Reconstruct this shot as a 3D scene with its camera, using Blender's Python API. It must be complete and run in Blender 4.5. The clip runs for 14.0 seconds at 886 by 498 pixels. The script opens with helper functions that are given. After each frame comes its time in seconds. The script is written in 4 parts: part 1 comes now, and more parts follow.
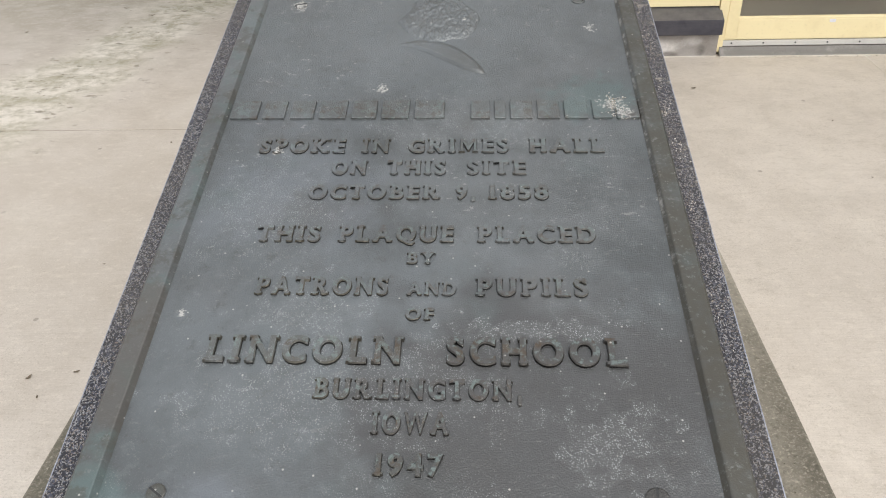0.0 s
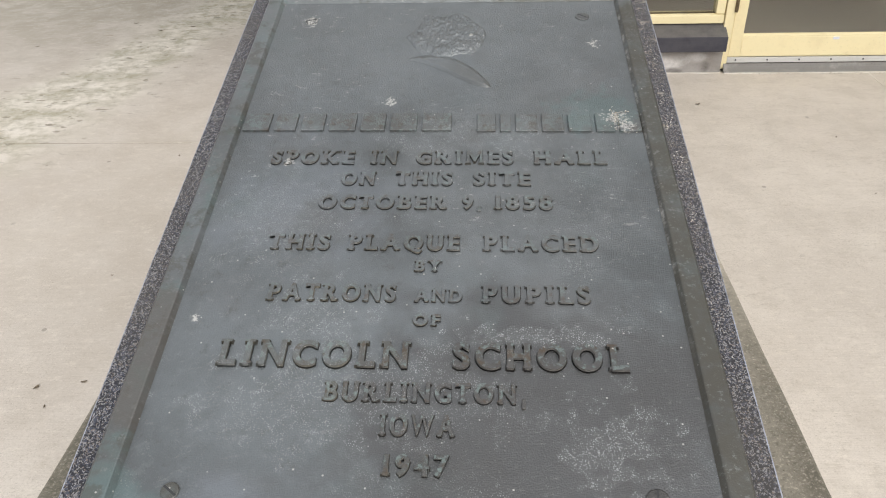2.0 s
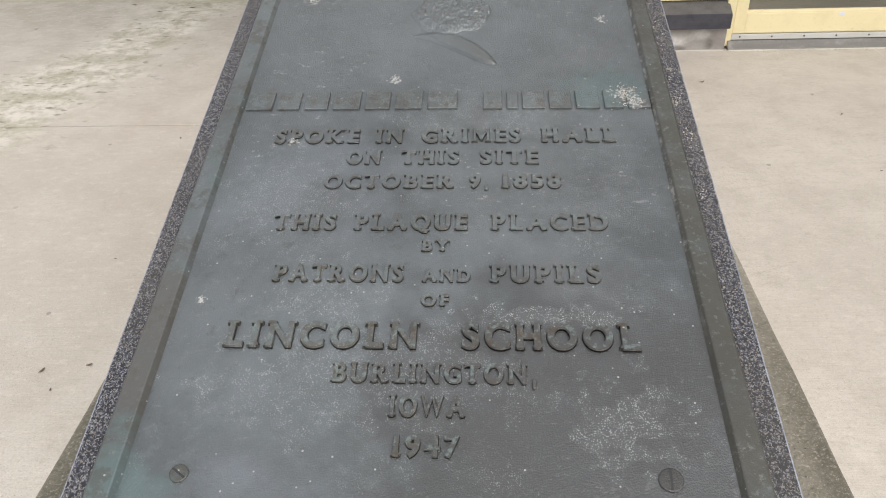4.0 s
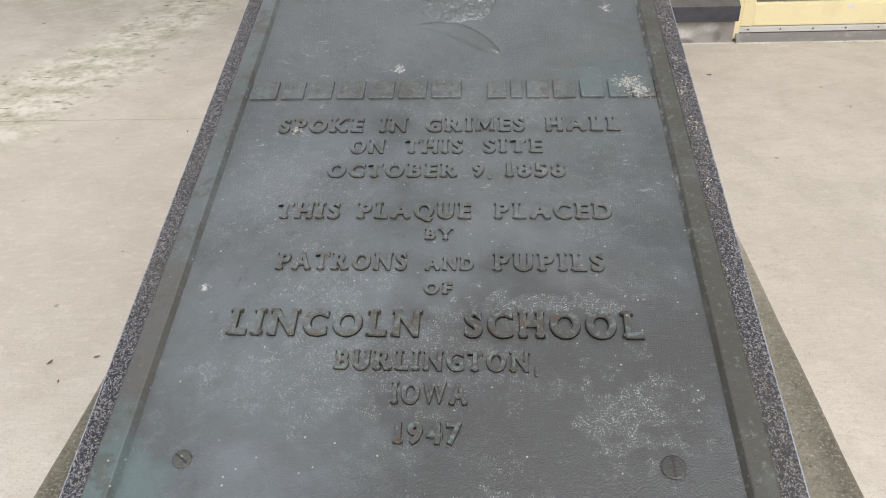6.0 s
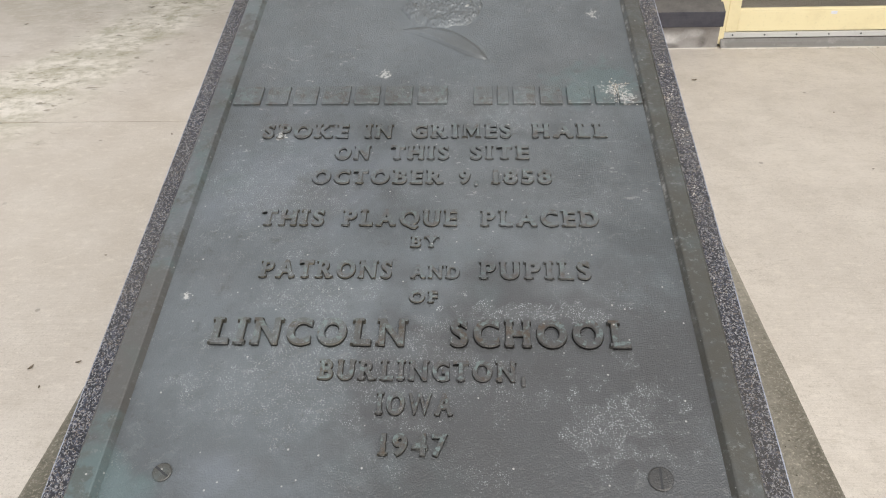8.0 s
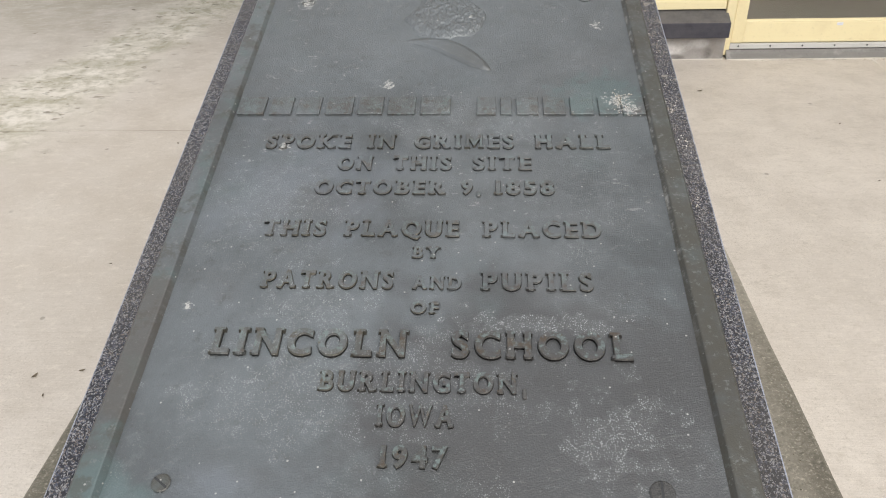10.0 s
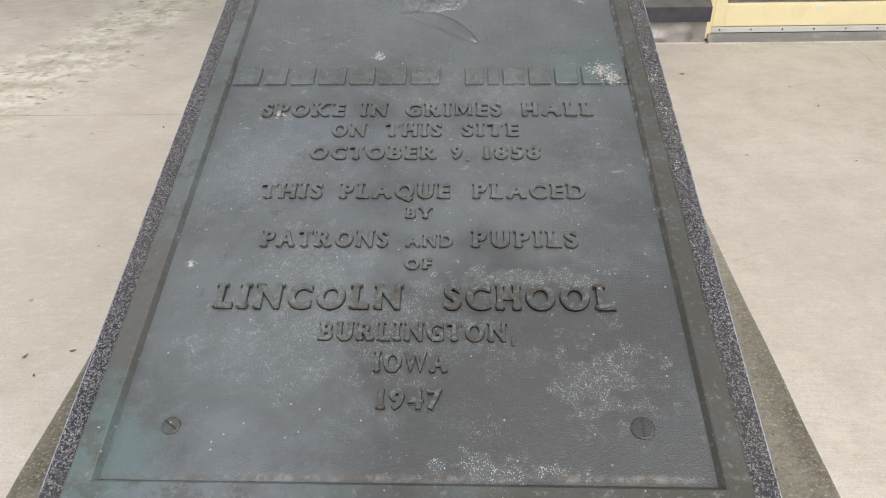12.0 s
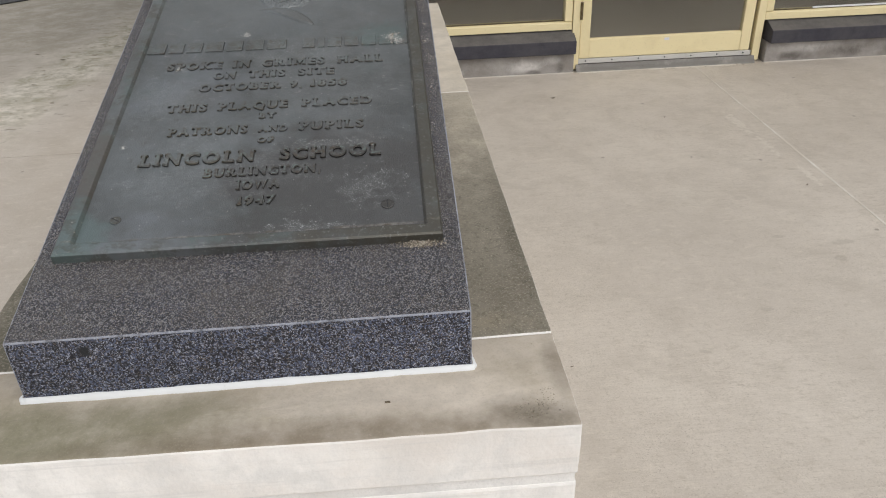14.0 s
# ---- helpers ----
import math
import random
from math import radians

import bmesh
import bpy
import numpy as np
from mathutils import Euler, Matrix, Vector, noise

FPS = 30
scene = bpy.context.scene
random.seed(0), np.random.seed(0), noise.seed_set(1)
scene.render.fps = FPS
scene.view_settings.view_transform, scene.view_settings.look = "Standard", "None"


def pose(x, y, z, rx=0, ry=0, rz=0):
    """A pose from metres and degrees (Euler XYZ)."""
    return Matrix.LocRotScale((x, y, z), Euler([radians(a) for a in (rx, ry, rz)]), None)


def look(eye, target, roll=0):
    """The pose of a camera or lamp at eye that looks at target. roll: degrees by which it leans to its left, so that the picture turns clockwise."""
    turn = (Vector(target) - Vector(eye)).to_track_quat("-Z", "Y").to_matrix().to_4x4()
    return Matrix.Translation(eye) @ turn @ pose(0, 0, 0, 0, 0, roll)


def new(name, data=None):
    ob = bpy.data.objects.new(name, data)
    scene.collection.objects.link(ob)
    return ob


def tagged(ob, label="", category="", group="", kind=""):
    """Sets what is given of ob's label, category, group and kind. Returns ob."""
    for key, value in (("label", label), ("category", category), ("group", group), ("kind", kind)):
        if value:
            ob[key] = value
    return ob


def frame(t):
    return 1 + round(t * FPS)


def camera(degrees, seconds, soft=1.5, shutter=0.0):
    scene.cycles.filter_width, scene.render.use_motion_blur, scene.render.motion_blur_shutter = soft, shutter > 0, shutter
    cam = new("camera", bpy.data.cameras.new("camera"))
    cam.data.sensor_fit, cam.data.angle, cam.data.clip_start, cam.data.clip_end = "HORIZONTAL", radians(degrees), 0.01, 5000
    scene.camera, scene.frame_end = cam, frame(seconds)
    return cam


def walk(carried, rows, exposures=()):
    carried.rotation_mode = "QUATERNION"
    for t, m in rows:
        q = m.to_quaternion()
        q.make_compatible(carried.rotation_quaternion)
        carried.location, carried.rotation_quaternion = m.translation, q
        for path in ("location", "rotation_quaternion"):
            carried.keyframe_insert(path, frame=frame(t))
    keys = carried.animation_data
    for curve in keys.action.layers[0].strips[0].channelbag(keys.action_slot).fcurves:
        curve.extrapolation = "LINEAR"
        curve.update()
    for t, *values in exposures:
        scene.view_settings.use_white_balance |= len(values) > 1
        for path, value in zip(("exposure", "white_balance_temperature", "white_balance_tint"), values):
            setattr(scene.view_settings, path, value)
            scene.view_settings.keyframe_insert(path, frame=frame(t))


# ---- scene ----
cam = camera(60.2, 14.0, soft=1.05)
PATH = [
    (0, (0.029, -0.174, 1.454), (-0.057, 1.482, 0.336), -1.8),
    (0.5, (0.024, -0.18, 1.454), (-0.052, 1.477, 0.336), -1.7),
    (1, (0.024, -0.188, 1.454), (-0.054, 1.459, 0.321), -1.5),
    (1.5, (0.027, -0.19, 1.459), (-0.073, 1.48, 0.363), -1.8),
    (2, (0.028, -0.192, 1.459), (-0.07, 1.485, 0.374), -1.7),
    (2.5, (0.028, -0.191, 1.457), (-0.073, 1.479, 0.362), -1.8),
    (3, (0.026, -0.188, 1.455), (-0.083, 1.474, 0.349), -2.2),
    (5.3, (0.022, -0.185, 1.45), (-0.077, 1.457, 0.312), -2.2),
    (5.5, (0.022, -0.184, 1.449), (-0.086, 1.46, 0.316), -2.3),
    (6, (0.026, -0.189, 1.448), (-0.096, 1.452, 0.312), -2.6),
    (6.5, (0.027, -0.188, 1.448), (-0.081, 1.449, 0.303), -2.2),
    (7, (0.027, -0.182, 1.448), (-0.061, 1.458, 0.307), -1.8),
    (7.5, (0.026, -0.181, 1.448), (-0.06, 1.464, 0.313), -1.8),
    (9.8, (0.028, -0.181, 1.449), (-0.066, 1.474, 0.329), -1.8),
    (10, (0.029, -0.179, 1.448), (-0.071, 1.481, 0.338), -1.8),
    (10.5, (0.029, -0.179, 1.45), (-0.07, 1.483, 0.342), -1.7),
    (11, (0.028, -0.183, 1.449), (-0.069, 1.475, 0.335), -1.7),
    (11.5, (0.027, -0.191, 1.448), (-0.066, 1.461, 0.324), -1.6),
    (12, (0.024, -0.22, 1.445), (-0.036, 1.424, 0.308), -1.4),
    (12.2, (0.021, -0.235, 1.44), (-0.026, 1.401, 0.29), -1.6),
    (12.5, (0.015, -0.268, 1.439), (-0.003, 1.363, 0.281), -1.5),
    (12.8, (0.024, -0.317, 1.44), (0.053, 1.321, 0.293), -1.7),
    (13, (0.042, -0.36, 1.448), (0.087, 1.298, 0.331), -1.5),
    (13.1, (0.057, -0.38, 1.451), (0.074, 1.294, 0.357), -2.2),
    (13.3, (0.093, -0.442, 1.464), (0.075, 1.259, 0.414), -2.8),
    (13.5, (0.129, -0.512, 1.466), (0.199, 1.192, 0.421), -1.6),
    (13.7, (0.149, -0.587, 1.468), (0.213, 1.109, 0.41), -2.0),
    (13.9, (0.159, -0.668, 1.466), (0.231, 1.036, 0.421), -2.3),
    (14, (0.161, -0.718, 1.47), (0.276, 1.002, 0.456), -1.9),
]
walk(cam, [(t, look(eye, target, roll)) for t, eye, target, roll in PATH], [(0.0, 0.44), (12.5, 0.44), (13.2, 0.40), (13.6, 0.22), (14.0, -0.06)])

# ---- light: an overcast sky with a very soft sun ----
SUN_EL, SUN_AZ = radians(46), radians(150)
world = bpy.data.worlds.new("overcast_sky")
scene.world = world
world.use_nodes = True
wn, wl = world.node_tree.nodes, world.node_tree.links
sky = wn.new("ShaderNodeTexSky")
sky.sky_type, sky.sun_disc = "NISHITA", False
sky.sun_elevation, sky.sun_rotation = SUN_EL, SUN_AZ
sky.dust_density, sky.air_density, sky.ozone_density = 6.0, 1.0, 1.0
grey = wn.new("ShaderNodeHueSaturation")
grey.inputs["Saturation"].default_value = 0.3
wl.new(sky.outputs[0], grey.inputs["Color"])
cloud = wn.new("ShaderNodeMix")          # an even cloud cover over the clear sky
cloud.data_type, cloud.inputs[0].default_value = "RGBA", 0.85
wl.new(grey.outputs[0], cloud.inputs[6])
cloud.inputs[7].default_value = (6.9, 7.15, 7.6, 1)
wl.new(cloud.outputs[2], wn["Background"].inputs["Color"])
wn["Background"].inputs["Strength"].default_value = 0.11

sun = new("sun", bpy.data.lights.new("sun", "SUN"))
sun.data.energy, sun.data.angle, sun.data.color = 1.5, radians(60), (1.0, 0.955, 0.90)
SUN_FROM = Vector((math.sin(SUN_AZ) * math.cos(SUN_EL), math.cos(SUN_AZ) * math.cos(SUN_EL), math.sin(SUN_EL)))
sun.matrix_world = look(SUN_FROM * 30, (0, 0, 0))

# ---- the plan, in metres ----
X0 = -0.02                       # the plaque's middle line
SLOPE = math.atan(0.238)         # the slab's top rises away from its front edge
FRONT_Y, FRONT_Z = -0.017, 0.974  # the slab's front upper edge
COPE_Z = 0.893                   # top of the stone pedestal
PED_L, PED_R, PED_F, PED_B = -0.381, 0.344, -0.125, 1.86
WALL_Y = 3.835
ON_SLAB = Matrix.Translation((X0, FRONT_Y, FRONT_Z)) @ Matrix.Rotation(SLOPE, 4, "X") @ Matrix.Rotation(radians(-0.5), 4, "Z")


# ---- node helpers ----
class Mat:
    """A procedural material and short ways to add its nodes."""

    def __init__(self, name, rough=0.7, metal=0.0):
        self.m = bpy.data.materials.new(name)
        self.m.use_nodes = True
        self.t = self.m.node_tree
        self.b = self.t.nodes["Principled BSDF"]
        self.b.inputs["Roughness"].default_value = rough
        self.b.inputs["Metallic"].default_value = metal
        self.pos = self.node("ShaderNodeNewGeometry").outputs["Position"]

    def node(self, kind):
        return self.t.nodes.new(kind)

    def put(self, a, socket):
        if hasattr(a, "is_linked"):
            self.t.links.new(a, socket)
        elif isinstance(a, tuple) and len(a) == 3 and socket.type == "RGBA":
            socket.default_value = (*a, 1)
        else:
            socket.default_value = a

    def noise(self, scale, detail=4.0, rough=0.55, at=None, stretch=None, color=False):
        n = self.node("ShaderNodeTexNoise")
        n.inputs["Scale"].default_value, n.inputs["Detail"].default_value, n.inputs["Roughness"].default_value = scale, detail, rough
        v = at or self.pos
        if stretch:
            v = self.vmath("MULTIPLY", v, stretch)
        self.put(v, n.inputs["Vector"])
        return n.outputs["Color" if color else "Fac"]

    def cells(self, scale, at=None, out="Distance", feature="F1"):
        n = self.node("ShaderNodeTexVoronoi")
        n.feature = feature
        n.inputs["Scale"].default_value = scale
        self.put(at or self.pos, n.inputs["Vector"])
        return n.outputs[out]

    def vmath(self, op, a, b):
        n = self.node("ShaderNodeVectorMath")
        n.operation = op
        self.put(a, n.inputs[0])
        self.put(b, n.inputs[1])
        return n.outputs["Value" if op in ("DISTANCE", "LENGTH") else "Vector"]

    def math(self, op, a, b=0.0):
        n = self.node("ShaderNodeMath")
        n.operation = op
        self.put(a, n.inputs[0])
        self.put(b, n.inputs[1])
        return n.outputs[0]

    def step(self, a, lo, hi, to_lo=0.0, to_hi=1.0):
        n = self.node("ShaderNodeMapRange")
        n.interpolation_type = "SMOOTHSTEP"
        for key, v in (("Value", a), ("From Min", lo), ("From Max", hi), ("To Min", to_lo), ("To Max", to_hi)):
            self.put(v, n.inputs[key])
        return n.outputs["Result"]

    def mix(self, f, a, b):
        n = self.node("ShaderNodeMix")
        n.data_type = "RGBA"
        self.put(f, n.inputs[0])
        self.put(a, n.inputs[6])
        self.put(b, n.inputs[7])
        return n.outputs[2]

    def axis(self, k, at=None):
        n = self.node("ShaderNodeSeparateXYZ")
        self.put(at or self.pos, n.inputs[0])
        return n.outputs[k]

    def frame_of(self, loc, rx):
        n = self.node("ShaderNodeMapping")
        n.vector_type = "TEXTURE"
        n.inputs["Location"].default_value, n.inputs["Rotation"].default_value = loc, (rx, 0, 0)
        self.put(self.pos, n.inputs["Vector"])
        return n.outputs[0]

    def spot(self, at, centre, radius, rag=0.5, scale=60.0):
        """A ragged blot round a place: 1 inside, 0 outside."""
        d = self.vmath("DISTANCE", at, centre)
        d = self.math("ADD", self.math("DIVIDE", d, radius), self.math("MULTIPLY", self.math("SUBTRACT", self.noise(scale, 3), 0.5), rag * 4))
        return self.step(d, 1.0, 0.55)

    def bump(self, height, strength, distance=0.002, after=None):
        n = self.node("ShaderNodeBump")
        n.inputs["Strength"].default_value, n.inputs["Distance"].default_value = strength, distance
        self.put(height, n.inputs["Height"])
        if after:
            self.put(after, n.inputs["Normal"])
        return n.outputs[0]

    def done(self, color=None, rough=None, normal=None, metal=None):
        for a, key in ((color, "Base Color"), (rough, "Roughness"), (normal, "Normal"), (metal, "Metallic")):
            if a is not None:
                self.put(a, self.b.inputs[key])
        return self.m


# ---- materials ----
def bronze(name, brown=0.0, green=0.0, stipple=1.0, tone=1.0, dust=0.06, cast=1.0, crusted=0.0, groove=False):
    m = Mat(name, 0.45, 0.6)
    p = m.frame_of((X0, FRONT_Y, FRONT_Z), SLOPE)
    big, mid = m.noise(5, 5), m.noise(30, 5)
    c = m.mix(m.step(big, 0.3, 0.7), tuple(tone * k for k in (0.108, 0.114, 0.114)), tuple(tone * k for k in (0.172, 0.186, 0.191)))
    c = m.mix(m.math("MULTIPLY", m.step(m.noise(75, 6, 0.75), 0.50, 0.70), 0.38), c, tuple(tone * k for k in (0.205, 0.220, 0.222)))
    c = m.mix(m.math("MULTIPLY", m.step(m.noise(52, 6, 0.8, at=m.vmath("ADD", m.pos, (1.7, 0.4, 0))), 0.54, 0.68), 0.40), c, tuple(tone * k for k in (0.078, 0.074, 0.066)))
    c = m.mix(m.math("MULTIPLY", m.step(mid, 0.5, 0.72), 0.25), c, (0.085, 0.088, 0.084))
    # brown wear with faint reddish places
    c = m.mix(m.math("MULTIPLY", m.step(m.noise(13, 4), 0.52, 0.75), 0.22), c, (0.125, 0.105, 0.095))
    if brown:
        c = m.mix(m.math("MULTIPLY", m.step(m.noise(24, 3), 0.25, 0.55), brown), c, (0.098, 0.085, 0.062))
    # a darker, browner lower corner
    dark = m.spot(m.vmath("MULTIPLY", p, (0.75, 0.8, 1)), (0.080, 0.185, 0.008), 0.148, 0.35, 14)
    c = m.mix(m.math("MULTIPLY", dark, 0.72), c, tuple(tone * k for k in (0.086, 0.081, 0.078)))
    # a cool, cloudy sky sheen painted over the open half of the plate
    sky_sheen = m.math("MULTIPLY", m.math("MAXIMUM", m.spot(m.vmath("MULTIPLY", p, (0.45, 1, 1)), (-0.06, 0.150, 0.008), 0.055, 0.45, 9), m.spot(p, (-0.13, 0.50, 0.008), 0.12, 0.45, 9)), m.step(m.noise(17, 5, 0.65), 0.32, 0.62))
    c = m.mix(m.math("MULTIPLY", sky_sheen, 0.55), c, tuple(tone * k for k in (0.205, 0.222, 0.240)))
    # a paler, cloudy area towards the upper right
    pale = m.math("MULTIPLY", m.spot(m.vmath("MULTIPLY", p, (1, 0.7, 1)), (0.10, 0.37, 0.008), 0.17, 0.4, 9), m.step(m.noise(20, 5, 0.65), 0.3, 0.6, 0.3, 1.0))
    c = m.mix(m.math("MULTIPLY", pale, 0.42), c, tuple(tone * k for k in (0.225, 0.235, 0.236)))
    if crusted:    # letters: flecks of pale green scale beside reddish brown
        c = m.mix(m.math("MULTIPLY", m.step(m.noise(130, 4, 0.7), 0.50, 0.62), crusted * 0.6), c, (0.21, 0.265, 0.25))
        c = m.mix(m.math("MULTIPLY", m.step(m.noise(85, 4, 0.7, at=m.vmath("ADD", m.pos, (0, 2.2, 0))), 0.52, 0.64), crusted * 0.7), c, (0.095, 0.066, 0.042))
    # green bloom in patches, most of it in the lower corner
    v = m.math("MULTIPLY", m.step(m.noise(8.5, 4, at=m.vmath("ADD", m.pos, (3.1, 0, 0))), 0.54, 0.74), 0.16 + green)
    v = m.math("MAXIMUM", v, m.math("MULTIPLY", m.spot(p, (-0.225, 0.155, 0.01), 0.06, 0.3, 30), 0.55))
    v = m.math("MAXIMUM", v, m.math("MULTIPLY", m.spot(p, (0.172, 0.635, 0.01), 0.045, 0.6, 50), 0.5))
    c = m.mix(v, c, (0.145, 0.205, 0.198))
    # pale flecks on the cast grain: caught dust together with painted glints
    grain = m.cells(780)
    dusty = m.math("ADD", dust, m.math("MULTIPLY", m.step(m.noise(14, 7, 0.75), 0.50, 0.70), 0.45))
    patch = m.math("MULTIPLY", m.spot(p, (0.146, 0.226, 0.008), 0.043, 1.0, 60), 0.70)
    patch = m.math("MAXIMUM", patch, m.spot(m.vmath("MULTIPLY", p, (0.3, 1, 1)), (0.02, 0.150, 0.008), 0.016, 1.0, 80))
    patch = m.math("MAXIMUM", patch, m.math("MULTIPLY", m.spot(m.vmath("MULTIPLY", p, (0.4, 1, 1)), (-0.02, 0.280, 0.008), 0.05, 1.0, 45), 0.55))
    patch = m.math("MAXIMUM", patch, m.math("MULTIPLY", m.spot(m.vmath("MULTIPLY", p, (0.3, 1, 1)), (0.01, 0.585, 0.008), 0.03, 1.0, 45), 0.55))
    patch = m.math("MAXIMUM", patch, m.math("MULTIPLY", m.spot(p, (-0.14, 0.46, 0.008), 0.07, 1.0, 40), 0.5))
    patch = m.math("MAXIMUM", patch, m.math("MULTIPLY", m.spot(m.vmath("MULTIPLY", p, (0.2, 1, 1)), (0.018, 0.326, 0.008), 0.014, 1.0, 70), 0.9))
    patch = m.math("MAXIMUM", patch, m.math("MULTIPLY", m.spot(m.vmath("MULTIPLY", p, (0.5, 1, 1)), (-0.045, 0.345, 0.008), 0.03, 1.0, 45), 0.6))
    patch = m.math("MAXIMUM", patch, m.math("MULTIPLY", m.spot(m.vmath("MULTIPLY", p, (0.6, 1, 1)), (-0.06, 0.245, 0.008), 0.04, 0.8, 35), 0.40))
    dusty = m.math("MAXIMUM", dusty, patch)
    c = m.mix(m.math("MULTIPLY", patch, 0.07 * stipple), c, (0.36, 0.375, 0.375))
    fleck = m.math("MULTIPLY", m.step(m.math("ADD", grain, m.math("MULTIPLY", m.noise(190, 3, 0.7), 0.9)), 0.80, 0.60), dusty)
    c = m.mix(m.math("MULTIPLY", fleck, 0.95 * stipple), c, (0.46, 0.475, 0.47))
    c = m.mix(m.math("MULTIPLY", dusty, 0.03 * stipple), c, (0.32, 0.34, 0.345))
    # loose white specks of two sizes and larger crusts
    seed = m.cells(95, out="Color")
    speck = m.math("MULTIPLY", m.step(m.cells(95), 0.10, 0.05), m.step(m.axis(0, seed), 0.52, 0.56))
    seed2 = m.cells(260, out="Color")
    speck2 = m.math("MULTIPLY", m.math("MULTIPLY", m.step(m.cells(260), 0.22, 0.1), m.step(m.axis(1, seed2), 0.64, 0.68)), m.math("MAXIMUM", m.step(m.noise(9, 4, 0.7), 0.56, 0.74), m.math("MULTIPLY", dusty, 0.8)))
    white = m.math("MAXIMUM", m.math("MULTIPLY", speck, 0.6), m.math("MULTIPLY", speck2, 0.7))
    for centre, radius in (((-0.170, 0.829, 0.008), 0.011), ((-0.054, 0.653, 0.008), 0.008), ((0.191, 0.620, 0.01), 0.015), ((0.203, 0.603, 0.01), 0.010),
                           ((-0.150, 0.547, 0.01), 0.006), ((0.185, 0.77, 0.008), 0.008), ((0.037, 0.786, 0.01), 0.005), ((-0.195, 0.342, 0.008), 0.004)):
        white = m.math("MAXIMUM", white, m.math("MULTIPLY", m.spot(p, centre, radius * 0.9, 1.1, 260), m.step(m.noise(420, 3, 0.7), 0.40, 0.58, 0.1, 0.75)))
    flake = m.math("MULTIPLY", m.step(m.noise(120, 5, 0.8, at=m.vmath("ADD", m.pos, (0.3, 5.1, 0)), stretch=(0.7, 1.2, 1)), 0.60, 0.65), m.step(m.noise(5.5, 4, 0.6, at=m.vmath("ADD", m.pos, (4.3, 0, 0))), 0.46, 0.62))
    flake = m.math("MULTIPLY", flake, m.step(m.axis(1, p), 0.30, 0.56, 0.25, 1.0))
    white = m.math("MAXIMUM", white, m.math("MULTIPLY", flake, 0.40 * stipple))
    # the plate's top painted lighter, as its grazing reflection
    top_sheen = m.math("MULTIPLY", m.step(m.math("ADD", m.axis(1, p), m.math("MULTIPLY", m.noise(7, 4, 0.6), 0.3)), 0.72, 0.92), m.step(m.noise(12, 5, 0.65), 0.25, 0.6, 0.4, 1.0))
    c = m.mix(m.math("MULTIPLY", top_sheen, 0.5), c, tuple(tone * k for k in (0.235, 0.250, 0.256)))
    if groove:     # blotched green and brown
        c = m.mix(m.math("MULTIPLY", m.step(m.noise(34, 6, 0.72, at=m.vmath("ADD", m.pos, (0.8, 0, 0))), 0.48, 0.64), m.step(m.axis(0, p), 0.08, -0.12, 0.22, 0.55)), c, (0.135, 0.178, 0.168))
        c = m.mix(m.math("MULTIPLY", m.step(m.noise(28, 6, 0.72, at=m.vmath("ADD", m.pos, (0, 0.9, 0))), m.step(m.axis(0, p), -0.05, 0.2, 0.50, 0.22), 0.60), m.step(m.axis(0, p), -0.05, 0.2, 0.5, 0.85)), c, (0.092, 0.084, 0.066))
        c = m.mix(m.math("MULTIPLY", m.step(m.noise(160, 4, 0.75), 0.56, 0.68), 0.35), c, (0.30, 0.31, 0.30))
    # brown and pale dirt along the foot of the plate
    along = m.math("ADD", m.math("ABSOLUTE", m.math("SUBTRACT", m.axis(1, p), 0.1455)), m.math("MULTIPLY", m.noise(70, 4, 0.7), 0.006))
    settled = m.math("MULTIPLY", m.step(along, 0.0075, 0.0025), m.step(m.noise(24, 4, 0.7), 0.36, 0.6))
    c = m.mix(m.math("MULTIPLY", settled, 0.5), c, m.mix(m.step(m.noise(90, 4, 0.7), 0.45, 0.6), (0.16, 0.12, 0.075), (0.40, 0.37, 0.33)))
    if groove:     # a browned stretch of the border
        c = m.mix(m.math("MULTIPLY", m.spot(m.vmath("MULTIPLY", p, (1, 0.5, 1)), (-0.225, 0.150, 0.01), 0.05, 0.5, 30), 0.6), c, (0.118, 0.104, 0.088))
    if groove:     # pale dirt washed into the angle inside the border
        across = m.math("ABSOLUTE", m.math("SUBTRACT", m.math("SUBTRACT", m.axis(0, p), m.math("MULTIPLY", m.axis(1, p), 0.0087)), 0.2145))
        lodged = m.math("MULTIPLY", m.step(m.math("ADD", across, m.math("MULTIPLY", m.noise(120, 3, 0.7), 0.003)), 0.0033, 0.0016), m.math("MULTIPLY", m.step(m.noise(45, 5, 0.75), 0.46, 0.64), m.step(m.axis(1, p), 0.25, 0.5)))
        white = m.math("MAXIMUM", white, m.math("MULTIPLY", lodged, 0.5))
    c = m.mix(white, c, (0.58, 0.56, 0.52))
    relief = m.math("ADD", m.math("MULTIPLY", grain, 0.9), m.math("ADD", m.math("MULTIPLY", m.noise(330, 3), 0.9), m.math("MULTIPLY", white, 0.5)))
    wavy = m.bump(m.noise(26, 3, 0.5), 0.3 * cast, 0.0030)
    rough = m.step(m.math("ADD", m.math("MULTIPLY", mid, 0.6), m.math("MULTIPLY", dusty, 0.4)), 0.2, 0.8, 0.30, 0.55)
    metal = m.math("SUBTRACT", 0.55, m.math("MULTIPLY", m.math("MAXIMUM", white, m.math("MULTIPLY", fleck, 0.8)), 0.55))
    return m.done(c, rough, m.bump(relief, 0.44 * cast, 0.0009, wavy), metal)


